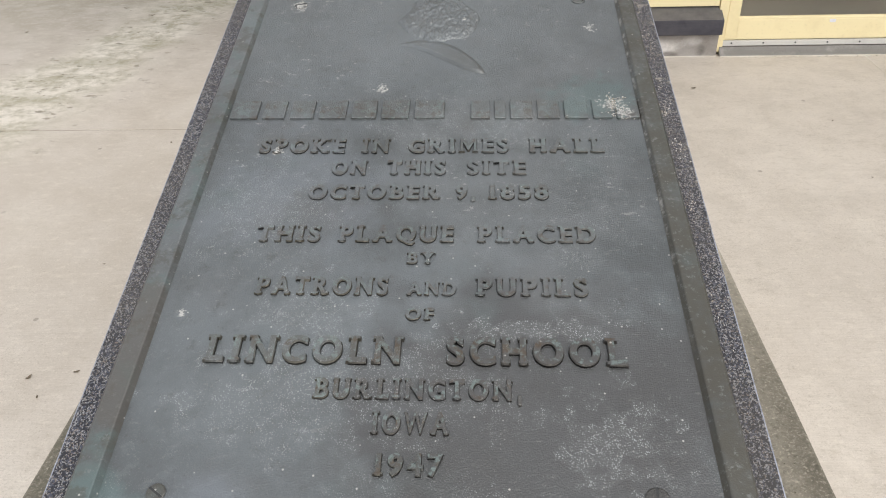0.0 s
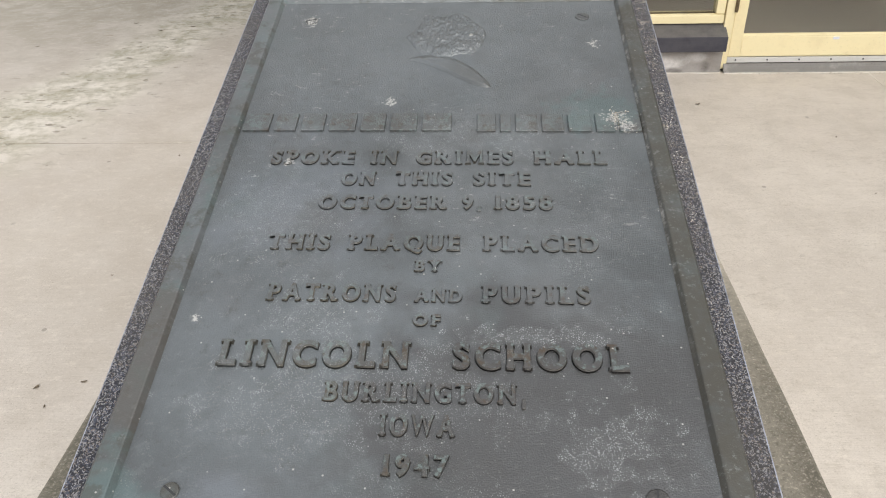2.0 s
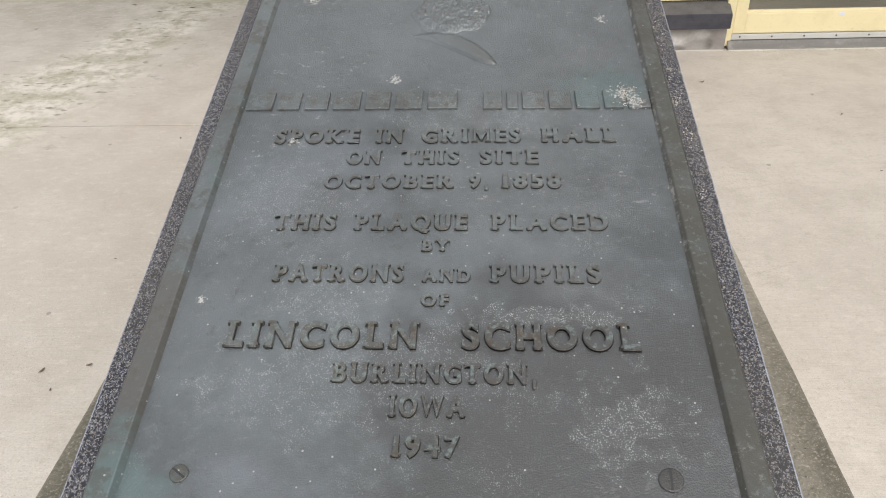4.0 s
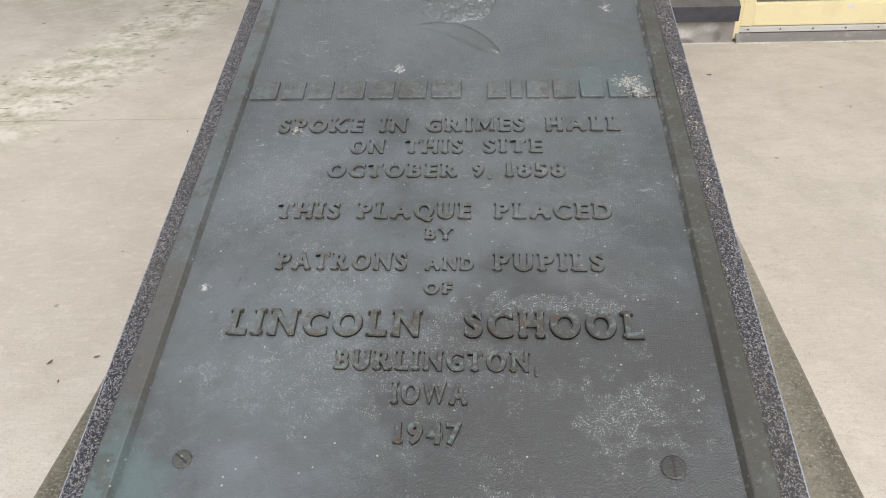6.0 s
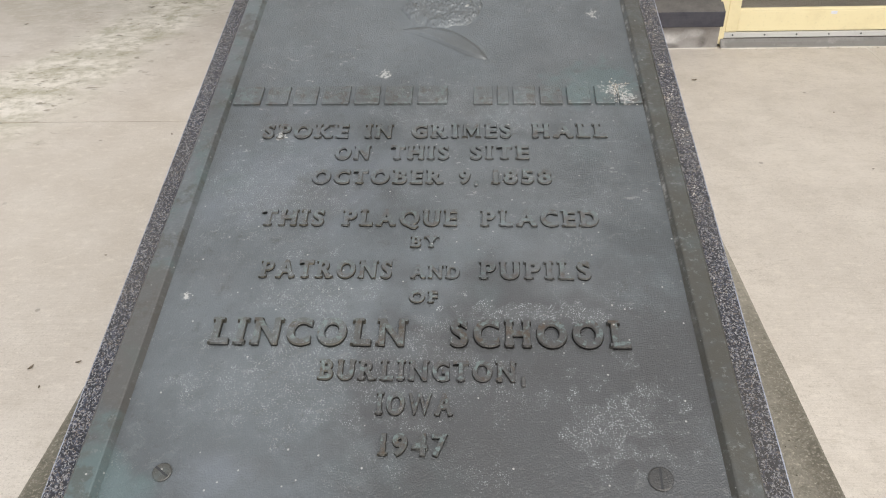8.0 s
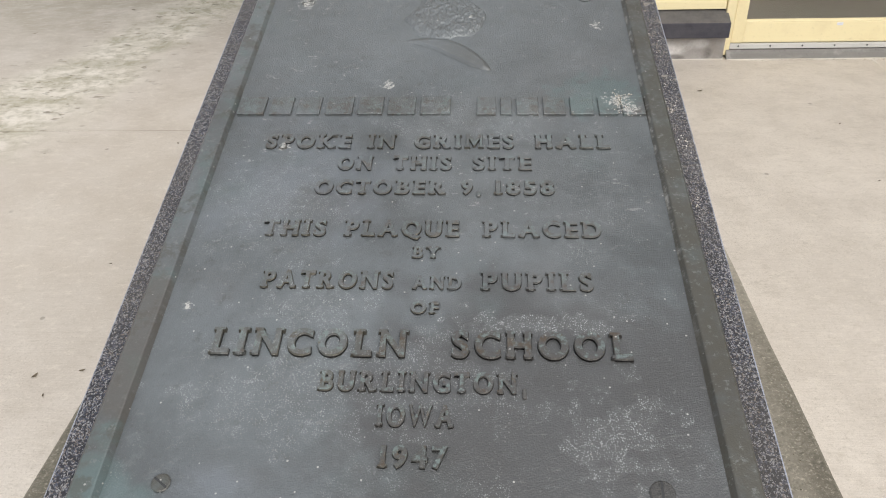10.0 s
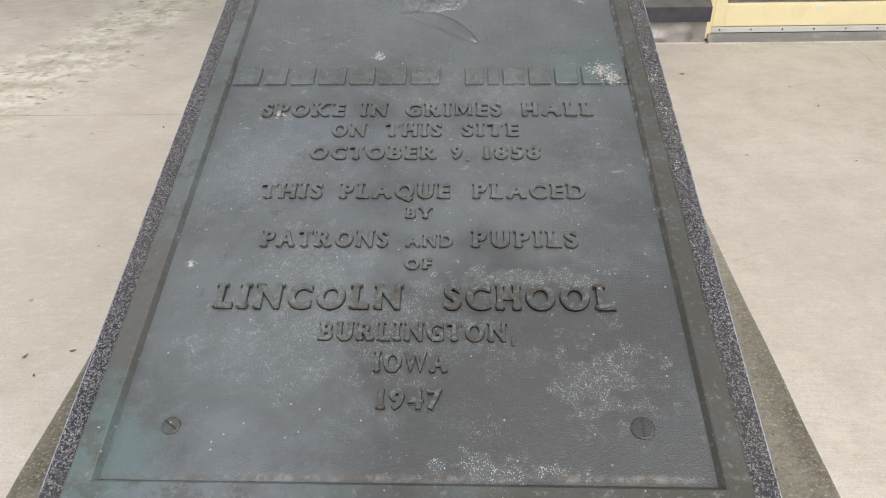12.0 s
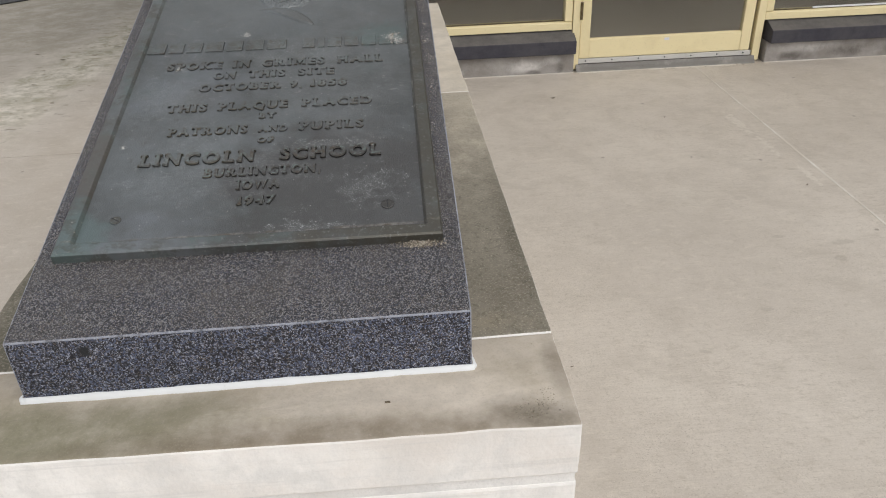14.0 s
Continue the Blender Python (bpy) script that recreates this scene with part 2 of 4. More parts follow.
def granite_mat(name, light=0.0, fine=1.0, cut=False):
    m = Mat(name, 0.42)
    warp = m.vmath("ADD", m.pos, m.vmath("MULTIPLY", m.noise(350, 2, color=True), (0.0025, 0.0025, 0.0025)))
    a, b = m.cells(480 * fine, warp, "Color"), m.cells(900 * fine, warp, "Color")
    va, vb = m.axis(0, a), m.axis(1, b)
    c = m.mix(m.step(va, 0.3, 0.8), (0.004, 0.005, 0.008), (0.046, 0.050, 0.072))
    c = m.mix(m.step(vb, 0.66, 0.80), c, (0.36, 0.385, 0.47) if cut else (0.275, 0.265, 0.262))
    c = m.mix(m.step(m.axis(2, b), 0.86, 0.92), c, (0.17, 0.135, 0.11))
    c = m.mix(m.step(m.axis(2, a), 0.72, 0.80), c, (0.010, 0.010, 0.016))
    if cut:        # the sawn face: black crystals, and blue ones that paint in reflected sky
        c = m.mix(m.step(m.axis(2, m.cells(620, warp, "Color")), 0.80, 0.84), c, (0.006, 0.007, 0.014))
        c = m.mix(m.step(m.axis(1, a), 0.78, 0.90), c, (0.085, 0.105, 0.17))
        c = m.mix(m.spot(m.pos, (-0.192, FRONT_Y, 0.957), 0.008, 0.3, 200), c, (0.012, 0.014, 0.018))
    else:          # the weathered top is dusted brown
        c = m.mix(m.math("MULTIPLY", m.step(m.noise(7, 5, 0.65), 0.36, 0.66), 0.34), c, (0.085, 0.072, 0.058))
    # pale crust along one long edge
    p = m.frame_of((X0, FRONT_Y, FRONT_Z), SLOPE)
    crust = m.math("MULTIPLY", m.step(m.math("ADD", m.axis(0, p), m.math("MULTIPLY", m.noise(60, 3), 0.02)), 0.252, 0.262), m.step(m.noise(62, 4, 0.75), 0.56, 0.68))
    crust = m.math("MULTIPLY", crust, m.step(m.axis(1, p), 0.35, 0.6))
    c = m.mix(m.math("MULTIPLY", crust, 0.65), c, (0.42, 0.37, 0.30))
    # sky glint painted along the arrises, broken by noise
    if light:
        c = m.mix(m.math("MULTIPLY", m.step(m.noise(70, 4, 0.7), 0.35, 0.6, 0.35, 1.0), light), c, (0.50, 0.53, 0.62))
    return m.done(c, m.step(vb, 0, 1, 0.35, 0.6), m.bump(m.math("ADD", va, vb), 0.25, 0.0006))


def stone_mat(name, tone, dirt, dirt_amount, moss=0.0, shift=0.0, fade=None, grain=0.22, stains=(), bands=0.28):
    m = Mat(name, 0.85)
    at = m.vmath("ADD", m.pos, (shift, shift * 1.7, 0))
    big, mid = m.noise(4.5, 6, 0.6, at), m.noise(22, 6, 0.65, at)
    c = m.mix(m.step(mid, 0.3, 0.7), tuple(t * 0.85 for t in tone), tuple(min(1, t * 1.1) for t in tone))
    worn = m.math("MULTIPLY", m.step(m.math("ADD", m.math("MULTIPLY", big, 0.7), m.math("MULTIPLY", mid, 0.3)), 0.52 - dirt_amount * 0.35, 0.76 - dirt_amount * 0.35), 0.8)
    growth = m.math("MULTIPLY", m.step(m.noise(95, 5, 0.75, at), 0.46, 0.72), moss)
    if fade:       # the growth thins out along the stone
        thin = m.step(m.math("ADD", m.axis(1), m.math("MULTIPLY", m.math("SUBTRACT", mid, 0.5), 0.5)), fade[0], fade[1], 1.0, 0.12)
        worn, growth = m.math("MULTIPLY", worn, thin), m.math("MULTIPLY", growth, thin)
    c = m.mix(worn, c, dirt)
    bed = m.noise(1.0, 4, 0.6, at, (5, 9, 130))
    c = m.mix(m.math("MULTIPLY", m.step(bed, 0.52, 0.72), bands), c, tuple(t * 0.72 for t in tone))
    for centre, squeeze, radius, colour, amount in stains:
        far = m.vmath("DISTANCE", m.vmath("MULTIPLY", m.pos, squeeze), tuple(k * q for k, q in zip(centre, squeeze)))
        far = m.math("ADD", m.math("DIVIDE", far, radius), m.math("MULTIPLY", m.math("SUBTRACT", m.noise(16, 5, 0.65, at), 0.5), 1.6))
        blot = m.step(far, 1.45, 0.15)
        c = m.mix(m.math("MULTIPLY", m.math("MULTIPLY", blot, amount), m.step(mid, 0.25, 0.6, 0.45, 1.0)), c, colour)
    if moss:
        c = m.mix(growth, c, (0.075, 0.07, 0.048))
    c = m.mix(m.math("MULTIPLY", m.step(m.noise(340, 3, 0.7), 0.50, 0.68), grain), c, tuple(t * 0.5 for t in tone))
    c = m.mix(m.math("MULTIPLY", m.step(m.noise(300, 4, 0.75, m.vmath("ADD", m.pos, (2.2, 0, 0))), 0.54, 0.66), grain * 0.55), c, tuple(min(1, t * 1.05) for t in tone))
    pits = m.step(m.cells(140), 0.05, 0.25)
    return m.done(c, None, m.bump(m.math("ADD", m.noise(180, 4), m.math("ADD", m.math("MULTIPLY", pits, 0.15), mid)), 0.3 + grain * 0.8, 0.002))


def concrete_floor():
    m = Mat("worn_concrete", 0.72)
    xy = m.vmath("MULTIPLY", m.pos, (1, 1, 0))
    big, mid, fine = m.noise(0.9, 5, 0.6, xy), m.noise(5.5, 6, 0.62, xy), m.noise(60, 5, 0.7, xy)
    c = m.mix(m.step(big, 0.3, 0.7), (0.535, 0.48, 0.418), (0.635, 0.575, 0.505))
    c = m.mix(m.math("MULTIPLY", m.step(mid, 0.42, 0.7), 0.4), c, (0.43, 0.38, 0.322))
    c = m.mix(m.math("MULTIPLY", m.step(m.noise(2.6, 6, 0.7, xy, (1.0, 0.6, 1)), 0.52, 0.7), 0.45), c, (0.66, 0.605, 0.53))
    c = m.mix(m.math("MULTIPLY", m.step(fine, 0.50, 0.72), 0.42), c, (0.36, 0.315, 0.25))
    c = m.mix(m.math("MULTIPLY", m.step(m.noise(300, 3, 0.7, xy), 0.52, 0.7), 0.36), c, (0.34, 0.30, 0.245))
    c = m.mix(m.math("MULTIPLY", m.step(m.noise(11, 6, 0.8, xy, (0.5, 1.2, 1)), 0.56, 0.66), 0.25), c, (0.41, 0.36, 0.295))
    broom = m.noise(1.0, 3, 0.6, xy, (7, 170, 1))
    c = m.mix(m.math("MULTIPLY", m.step(broom, 0.45, 0.7), 0.16), c, (0.38, 0.335, 0.275))
    # a tracked band of pale dust and damp dirt on the open side
    band = m.math("ABSOLUTE", m.math("SUBTRACT", m.math("ADD", m.axis(0), m.math("MULTIPLY", m.axis(1), -0.235)), -2.95))
    band = m.math("ADD", band, m.math("MULTIPLY", m.math("SUBTRACT", m.noise(1.6, 3, 0.5, xy), 0.5), 0.7))
    inside = m.math("MULTIPLY", m.step(band, 0.52, 0.12), m.step(m.axis(1), 2.0, 3.1))
    c = m.mix(m.math("MULTIPLY", inside, 0.65), c, (0.73, 0.68, 0.59))
    blot = m.math("MULTIPLY", inside, m.math("ADD", m.math("MULTIPLY", m.step(m.noise(9.5, 6, 0.72, xy), 0.40, 0.66), 0.75), m.math("MULTIPLY", m.step(m.axis(1), 3.6, 6.0), 0.35)))
    c = m.mix(m.math("MULTIPLY", blot, 1.0), c, (0.27, 0.24, 0.15))
    c = m.mix(m.math("MULTIPLY", m.math("MULTIPLY", inside, m.step(m.noise(4.2, 5, 0.65, xy, (0.6, 1.4, 1)), 0.46, 0.62)), 0.55), c, (0.29, 0.26, 0.165))
    clot = m.math("MULTIPLY", m.step(band, 0.75, 0.3), m.step(m.noise(13, 3, 0.6, xy, (0.8, 1.5, 1)), 0.60, 0.67))
    c = m.mix(m.math("MULTIPLY", m.math("MULTIPLY", clot, m.step(m.axis(1), 2.4, 3.2)), 0.85), c, (0.17, 0.145, 0.095))
    # faint smudges
    for x, y, r in ((1.594, 2.035, 0.022), (1.812, 1.633, 0.026), (1.75, 1.52, 0.02), (1.072, 1.064, 0.014), (1.12, 2.023, 0.012), (1.6, 1.7, 0.016), (1.35, 1.25, 0.015)):
        mark = m.spot(m.vmath("MULTIPLY", xy, (0.6, 1, 1)), (x * 0.6, y, 0), r, 0.6, 26)
        c = m.mix(m.math("MULTIPLY", mark, 0.32), c, (0.30, 0.26, 0.215))
    # pale scuffs beside the saw joint
    for x, y, r in ((1.93, 2.83, 0.028), (1.95, 2.55, 0.02), (1.98, 2.2, 0.018)):
        mark = m.spot(m.vmath("MULTIPLY", xy, (1, 0.16, 1)), (x, y * 0.16, 0), r, 0.7, 30)
        c = m.mix(m.math("MULTIPLY", mark, 0.45), c, (0.72, 0.67, 0.59))
    # pitted places where the paste has worn off
    worn = m.math("MULTIPLY", m.step(m.noise(1.7, 4, 0.6, xy), 0.50, 0.66), m.step(m.noise(34, 5, 0.75, xy, (0.6, 1.3, 1)), 0.54, 0.66))
    c = m.mix(m.math("MULTIPLY", worn, 0.5), c, (0.32, 0.275, 0.22))
    # the open side is painted browner and darker further off, for its weaker light
    open_shade = m.math("MULTIPLY", m.step(m.axis(0), -0.3, -0.8), m.math("MULTIPLY", m.step(m.noise(1.4, 5, 0.65, xy), 0.3, 0.65, 0.3, 0.7), m.step(m.axis(1), 0.9, 2.2, 0.25, 1.0)))
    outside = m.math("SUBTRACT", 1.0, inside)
    c = m.mix(m.math("MULTIPLY", open_shade, outside), c, (0.43, 0.372, 0.305))
    # olive staining on the far open side, deepened with painted shade
    far_stain_shade = m.math("MULTIPLY", m.step(m.axis(1), 3.4, 5.6), m.step(m.axis(0), -0.9, -2.0))
    c = m.mix(m.math("MULTIPLY", m.math("MULTIPLY", far_stain_shade, m.step(mid, 0.25, 0.6, 0.5, 1.0)), m.math("MULTIPLY", outside, 0.85)), c, (0.29, 0.255, 0.19))
    # crusty paler and darker skin
    skin = m.noise(24, 7, 0.78, m.vmath("ADD", xy, (0, 7, 0)), (0.7, 1.2, 1))
    c = m.mix(m.math("MULTIPLY", m.step(skin, 0.52, 0.64), 0.35), c, (0.68, 0.62, 0.53))
    c = m.mix(m.math("MULTIPLY", m.step(skin, 0.45, 0.34), 0.48), c, (0.41, 0.355, 0.285))
    # exposed sand grains, denser in places
    sand = m.math("MULTIPLY", m.step(m.noise(150, 4, 0.8, xy), 0.53, 0.64), m.step(m.noise(2.2, 5, 0.65, xy), 0.34, 0.62, 0.25, 1.0))
    c = m.mix(m.math("MULTIPLY", sand, 0.58), c, (0.30, 0.26, 0.205))
    pale = m.math("MULTIPLY", m.step(m.noise(170, 4, 0.8, m.vmath("ADD", xy, (3, 1, 0))), 0.55, 0.66), 0.4)
    c = m.mix(pale, c, (0.76, 0.71, 0.63))
    # small dark droppings and grit
    seed = m.cells(7, xy, "Color")
    drop = m.math("MULTIPLY", m.step(m.cells(7, xy), 0.075, 0.05), m.step(m.axis(0, seed), 0.72, 0.76))
    c = m.mix(m.math("MULTIPLY", drop, 0.55), c, (0.16, 0.14, 0.11))
    grit = m.math("MULTIPLY", m.step(m.cells(45, xy), 0.12, 0.06), m.step(m.noise(2.6, 3, 0.5, xy), 0.52, 0.66))
    c = m.mix(m.math("MULTIPLY", grit, 0.5), c, (0.24, 0.21, 0.17))
    rough = m.step(mid, 0.3, 0.7, 0.55, 0.8)
    return m.done(c, rough, m.bump(m.math("ADD", m.math("ADD", fine, broom), m.math("MULTIPLY", m.noise(240, 3, 0.6, xy), 0.6)), 0.35, 0.002))


def paint_mat(name, tone, rough=0.4, wear=(0.45, 0.40, 0.28), amount=0.25):
    m = Mat(name, rough)
    c = m.mix(m.math("MULTIPLY", m.step(m.noise(7, 5, 0.65), 0.5, 0.75), amount), tone, wear)
    c = m.mix(m.math("MULTIPLY", m.step(m.noise(90, 3), 0.6, 0.72), amount * 0.8), c, tuple(t * 0.6 for t in tone))
    return m.done(c, m.step(m.noise(30, 3), 0.3, 0.7, rough - 0.08, rough + 0.12), m.bump(m.noise(120, 3), 0.12, 0.001))


def metal_mat(name, tone, rough):
    m = Mat(name, rough, 0.9)
    c = m.mix(m.step(m.noise(25, 5, 0.65), 0.35, 0.7), tone, tuple(t * 0.55 for t in tone))
    return m.done(c, m.step(m.noise(50, 3), 0.3, 0.7, rough - 0.1, rough + 0.2), m.bump(m.noise(90, 4), 0.2, 0.001))


def glass_mat():
    m = bpy.data.materials.new("window_glass")
    m.use_nodes = True
    b = m.node_tree.nodes["Principled BSDF"]
    b.inputs["Transmission Weight"].default_value, b.inputs["Roughness"].default_value = 1.0, 0.03
    b.inputs["IOR"].default_value, b.inputs["Base Color"].default_value = 1.45, (0.75, 0.76, 0.74, 1)
    return m


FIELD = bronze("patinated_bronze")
BORDER = bronze("bronze_border", brown=0.18, green=0.34, stipple=0.5, tone=1.04, cast=0.45, groove=True)
LETTER = bronze("bronze_letter", brown=0.25, stipple=0.9, crusted=0.7)
# brown letter sides, toned down to paint in their shade
LETTER_SIDE = bronze("shaded_letter_side", brown=0.85, stipple=0.1, tone=0.66)
LETTER_BROWN = bronze("browned_bronze_letter", brown=0.6, stipple=0.5, crusted=1.0)
RELIEF = bronze("worn_relief_bronze", brown=0.3, stipple=0.9, tone=0.98, dust=0.1)
SCREW = bronze("bronze_screw", brown=0.55, stipple=0.2, tone=0.8)
GRANITE = granite_mat("dark_granite", 0.0, 1.3)
GRANITE_EDGE = granite_mat("granite_arris_glint", 0.5, 1.3)
# upright faces, tinted blue for the sky they reflect
GRANITE_CUT = granite_mat("sky_tinted_granite_face", 0.0, 1.08, True)
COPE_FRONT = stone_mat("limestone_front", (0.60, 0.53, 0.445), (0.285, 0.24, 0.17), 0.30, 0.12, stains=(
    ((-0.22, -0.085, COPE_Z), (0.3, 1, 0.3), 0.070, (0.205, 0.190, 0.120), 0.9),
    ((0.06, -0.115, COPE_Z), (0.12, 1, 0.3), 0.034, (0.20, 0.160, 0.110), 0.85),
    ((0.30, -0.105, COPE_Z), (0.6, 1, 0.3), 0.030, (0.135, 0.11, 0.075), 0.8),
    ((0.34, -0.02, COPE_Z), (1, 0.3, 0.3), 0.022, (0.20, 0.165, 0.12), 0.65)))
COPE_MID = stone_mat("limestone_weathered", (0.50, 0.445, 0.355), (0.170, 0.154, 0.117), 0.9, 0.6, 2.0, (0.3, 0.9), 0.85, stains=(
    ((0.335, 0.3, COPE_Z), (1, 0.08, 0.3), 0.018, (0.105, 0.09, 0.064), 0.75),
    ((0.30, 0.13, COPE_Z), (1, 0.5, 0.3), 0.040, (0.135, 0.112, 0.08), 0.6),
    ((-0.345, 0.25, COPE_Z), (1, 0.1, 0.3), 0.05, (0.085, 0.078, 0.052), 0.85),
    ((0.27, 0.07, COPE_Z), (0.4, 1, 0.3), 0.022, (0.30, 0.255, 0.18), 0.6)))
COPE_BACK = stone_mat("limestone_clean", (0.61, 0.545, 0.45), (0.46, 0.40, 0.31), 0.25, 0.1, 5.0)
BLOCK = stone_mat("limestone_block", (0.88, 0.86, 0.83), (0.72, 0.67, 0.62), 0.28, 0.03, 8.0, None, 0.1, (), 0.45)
MORTAR = stone_mat("pale_mortar", (0.80, 0.785, 0.765), (0.62, 0.59, 0.55), 0.3)
CAULK = paint_mat("white_sealant", (0.74, 0.75, 0.75), 0.45, (0.6, 0.6, 0.56), 0.3)
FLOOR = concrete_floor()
JOINT = stone_mat("joint_filler", (0.78, 0.755, 0.70), (0.58, 0.52, 0.44), 0.5)
JOINT_DARK = stone_mat("joint_dirt", (0.25, 0.22, 0.17), (0.16, 0.14, 0.10), 0.4)
SOIL = stone_mat("far_ground", (0.42, 0.38, 0.32), (0.32, 0.29, 0.23), 0.3)
YELLOW = paint_mat("cream_yellow_paint", (0.78, 0.675, 0.41), 0.42, (0.58, 0.47, 0.27), 0.3)
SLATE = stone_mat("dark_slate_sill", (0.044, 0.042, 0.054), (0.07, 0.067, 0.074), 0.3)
SLATE_TOP = stone_mat("paler_slate", (0.115, 0.108, 0.104), (0.15, 0.14, 0.13), 0.4)
PLINTH = stone_mat("grey_concrete_plinth", (0.40, 0.375, 0.35), (0.21, 0.19, 0.17), 0.45, 0.15, 3.0, stains=(
    ((1.00, 3.80, 0.050), (0.42, 1, 1), 0.040, (0.66, 0.63, 0.60), 0.9),
    ((0.58, 3.80, 0.030), (0.6, 1, 1), 0.028, (0.62, 0.59, 0.56), 0.8),
    ((1.17, 3.80, 0.085), (0.5, 1, 1), 0.026, (0.58, 0.55, 0.53), 0.7),
    ((1.215, 3.80, 0.030), (1, 1, 0.8), 0.026, (0.07, 0.06, 0.055), 0.85),
    ((1.05, 3.80, 0.012), (0.3, 1, 1), 0.016, (0.09, 0.08, 0.07), 0.8),
    ((2.75, 3.80, 0.095), (0.2, 1, 1), 0.045, (0.62, 0.59, 0.56), 0.75),
    ((2.68, 3.80, 0.030), (0.3, 1, 1), 0.032, (0.08, 0.068, 0.06), 0.85),
    ((3.05, 3.80, 0.045), (0.35, 1, 1), 0.045, (0.09, 0.075, 0.065), 0.8),
    ((3.35, 3.80, 0.055), (0.4, 1, 1), 0.04, (0.10, 0.088, 0.075), 0.7)))
PLASTER = stone_mat("plain_wall", (0.45, 0.42, 0.37), (0.38, 0.35, 0.30), 0.2)
ALUMINIUM = paint_mat("chalky_aluminium", (0.54, 0.53, 0.50), 0.5, (0.36, 0.35, 0.33), 0.4)
THRESHOLD = paint_mat("dull_threshold_metal", (0.19, 0.18, 0.165), 0.6, (0.42, 0.40, 0.37), 0.75)
DARK_METAL = metal_mat("worn_hinge_metal", (0.22, 0.17, 0.10), 0.5)
RUBBER = paint_mat("black_gasket", (0.03, 0.03, 0.03), 0.6, (0.06, 0.06, 0.05), 0.3)
INSIDE = paint_mat("dim_interior", (0.52, 0.47, 0.40), 0.5, (0.4, 0.36, 0.3), 0.4)
def crumbs_mat(name="dry_crust", dark=(0.13, 0.105, 0.075), light=(0.47, 0.42, 0.345)):
    m = Mat(name, 0.9)
    pick = m.node("ShaderNodeNewGeometry").outputs["Random Per Island"]
    c = m.mix(m.step(pick, 0.1, 0.9), dark, light)
    return m.done(c, None, m.bump(m.noise(900, 3), 0.5, 0.0005))


LICHEN = crumbs_mat()
CRUST = crumbs_mat("dry_droppings", (0.34, 0.295, 0.23), (0.64, 0.61, 0.56))
MOSS = crumbs_mat("dry_moss", (0.075, 0.066, 0.044), (0.34, 0.295, 0.22))
LEAF = paint_mat("dry_leaf", (0.13, 0.10, 0.065), 0.8, (0.05, 0.04, 0.03), 0.5)
STICKER = paint_mat("pale_sticker", (0.68, 0.68, 0.74), 0.4, (0.5, 0.5, 0.55), 0.3)
GLASS = glass_mat()


# ---- mesh helpers ----
def mesh_object(name, bm, material, smooth=False):
    me = bpy.data.meshes.new(name)
    bmesh.ops.recalc_face_normals(bm, faces=bm.faces)
    bm.to_mesh(me)
    bm.free()
    me.materials.append(material)
    if smooth:
        for f in me.polygons:
            f.use_smooth = True
    return new(name, me)


def part(name, bm, material, parent, label="", smooth=False):
    ob = mesh_object(name, bm, material, smooth)
    ob.parent = parent
    if label:
        ob["label"] = label
    return ob


def box(x0, x1, y0, y1, z0, z1, bevel=0.0, segments=2, bm=None):
    bm = bm or bmesh.new()
    vs = [bm.verts.new((x, y, z)) for z in (z0, z1) for x, y in ((x0, y0), (x1, y0), (x1, y1), (x0, y1))]
    fs = [bm.faces.new([vs[i] for i in q]) for q in ((3, 2, 1, 0), (4, 5, 6, 7), (0, 1, 5, 4), (1, 2, 6, 5), (2, 3, 7, 6), (3, 0, 4, 7))]
    if bevel:
        edges = list({e for f in fs for e in f.edges})
        bmesh.ops.bevel(bm, geom=edges, offset=bevel, segments=segments, affect="EDGES", profile=0.5)
    return bm


def roughen(bm, amount, scale, cuts=0):
    """Wear a mesh: cut it finer and shift its points by smooth noise."""
    if cuts:
        bmesh.ops.subdivide_edges(bm, edges=bm.edges, cuts=cuts, use_grid_fill=True)
    for v in bm.verts:
        v.co += noise.noise_vector(v.co * scale) * amount
    return bm


def prism(profile, x0, x1, bevel=0.0):
    """A (y, z) outline drawn out from x0 to x1."""
    bm = bmesh.new()
    a = [bm.verts.new((x0, y, z)) for y, z in profile]
    b = [bm.verts.new((x1, y, z)) for y, z in profile]
    n = len(a)
    bm.faces.new(a[::-1])
    bm.faces.new(b)
    for i in range(n):
        bm.faces.new((a[i], a[(i + 1) % n], b[(i + 1) % n], b[i]))
    if bevel:
        bmesh.ops.bevel(bm, geom=list(bm.edges), offset=bevel, segments=2, affect="EDGES", profile=0.5)
    return bm


def thing(name, label, category, at=Matrix(), group="", kind=""):
    ob = new(name)
    ob.matrix_world = at
    return tagged(ob, label, category, group, kind)


# ---- ground ----
bm = bmesh.new()
bmesh.ops.create_grid(bm, x_segments=4, y_segments=4, size=400)
for v in bm.verts:
    v.co.z = -0.02
tagged(mesh_object("ground", bm, SOIL), "flat pale ground around the paved entrance", "ground", kind="structure")

pavement = thing("pavement", "worn beige concrete paving with stains and sawn joints", "pavement", kind="structure")


def saw_x(y):
    """The long saw joint runs a little skew to the front."""
    return 2.054 + 0.0079 * (y - 2.4)


def paving_slab(x0, x1, y0, y1):
    bm = box(x0, x1, y0, y1, -0.10, 0.0, 0.003)
    for v in bm.verts:
        if abs(v.co.x - 2.045) < 0.1:
            v.co.x += saw_x(v.co.y) - 2.045
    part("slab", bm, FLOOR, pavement)


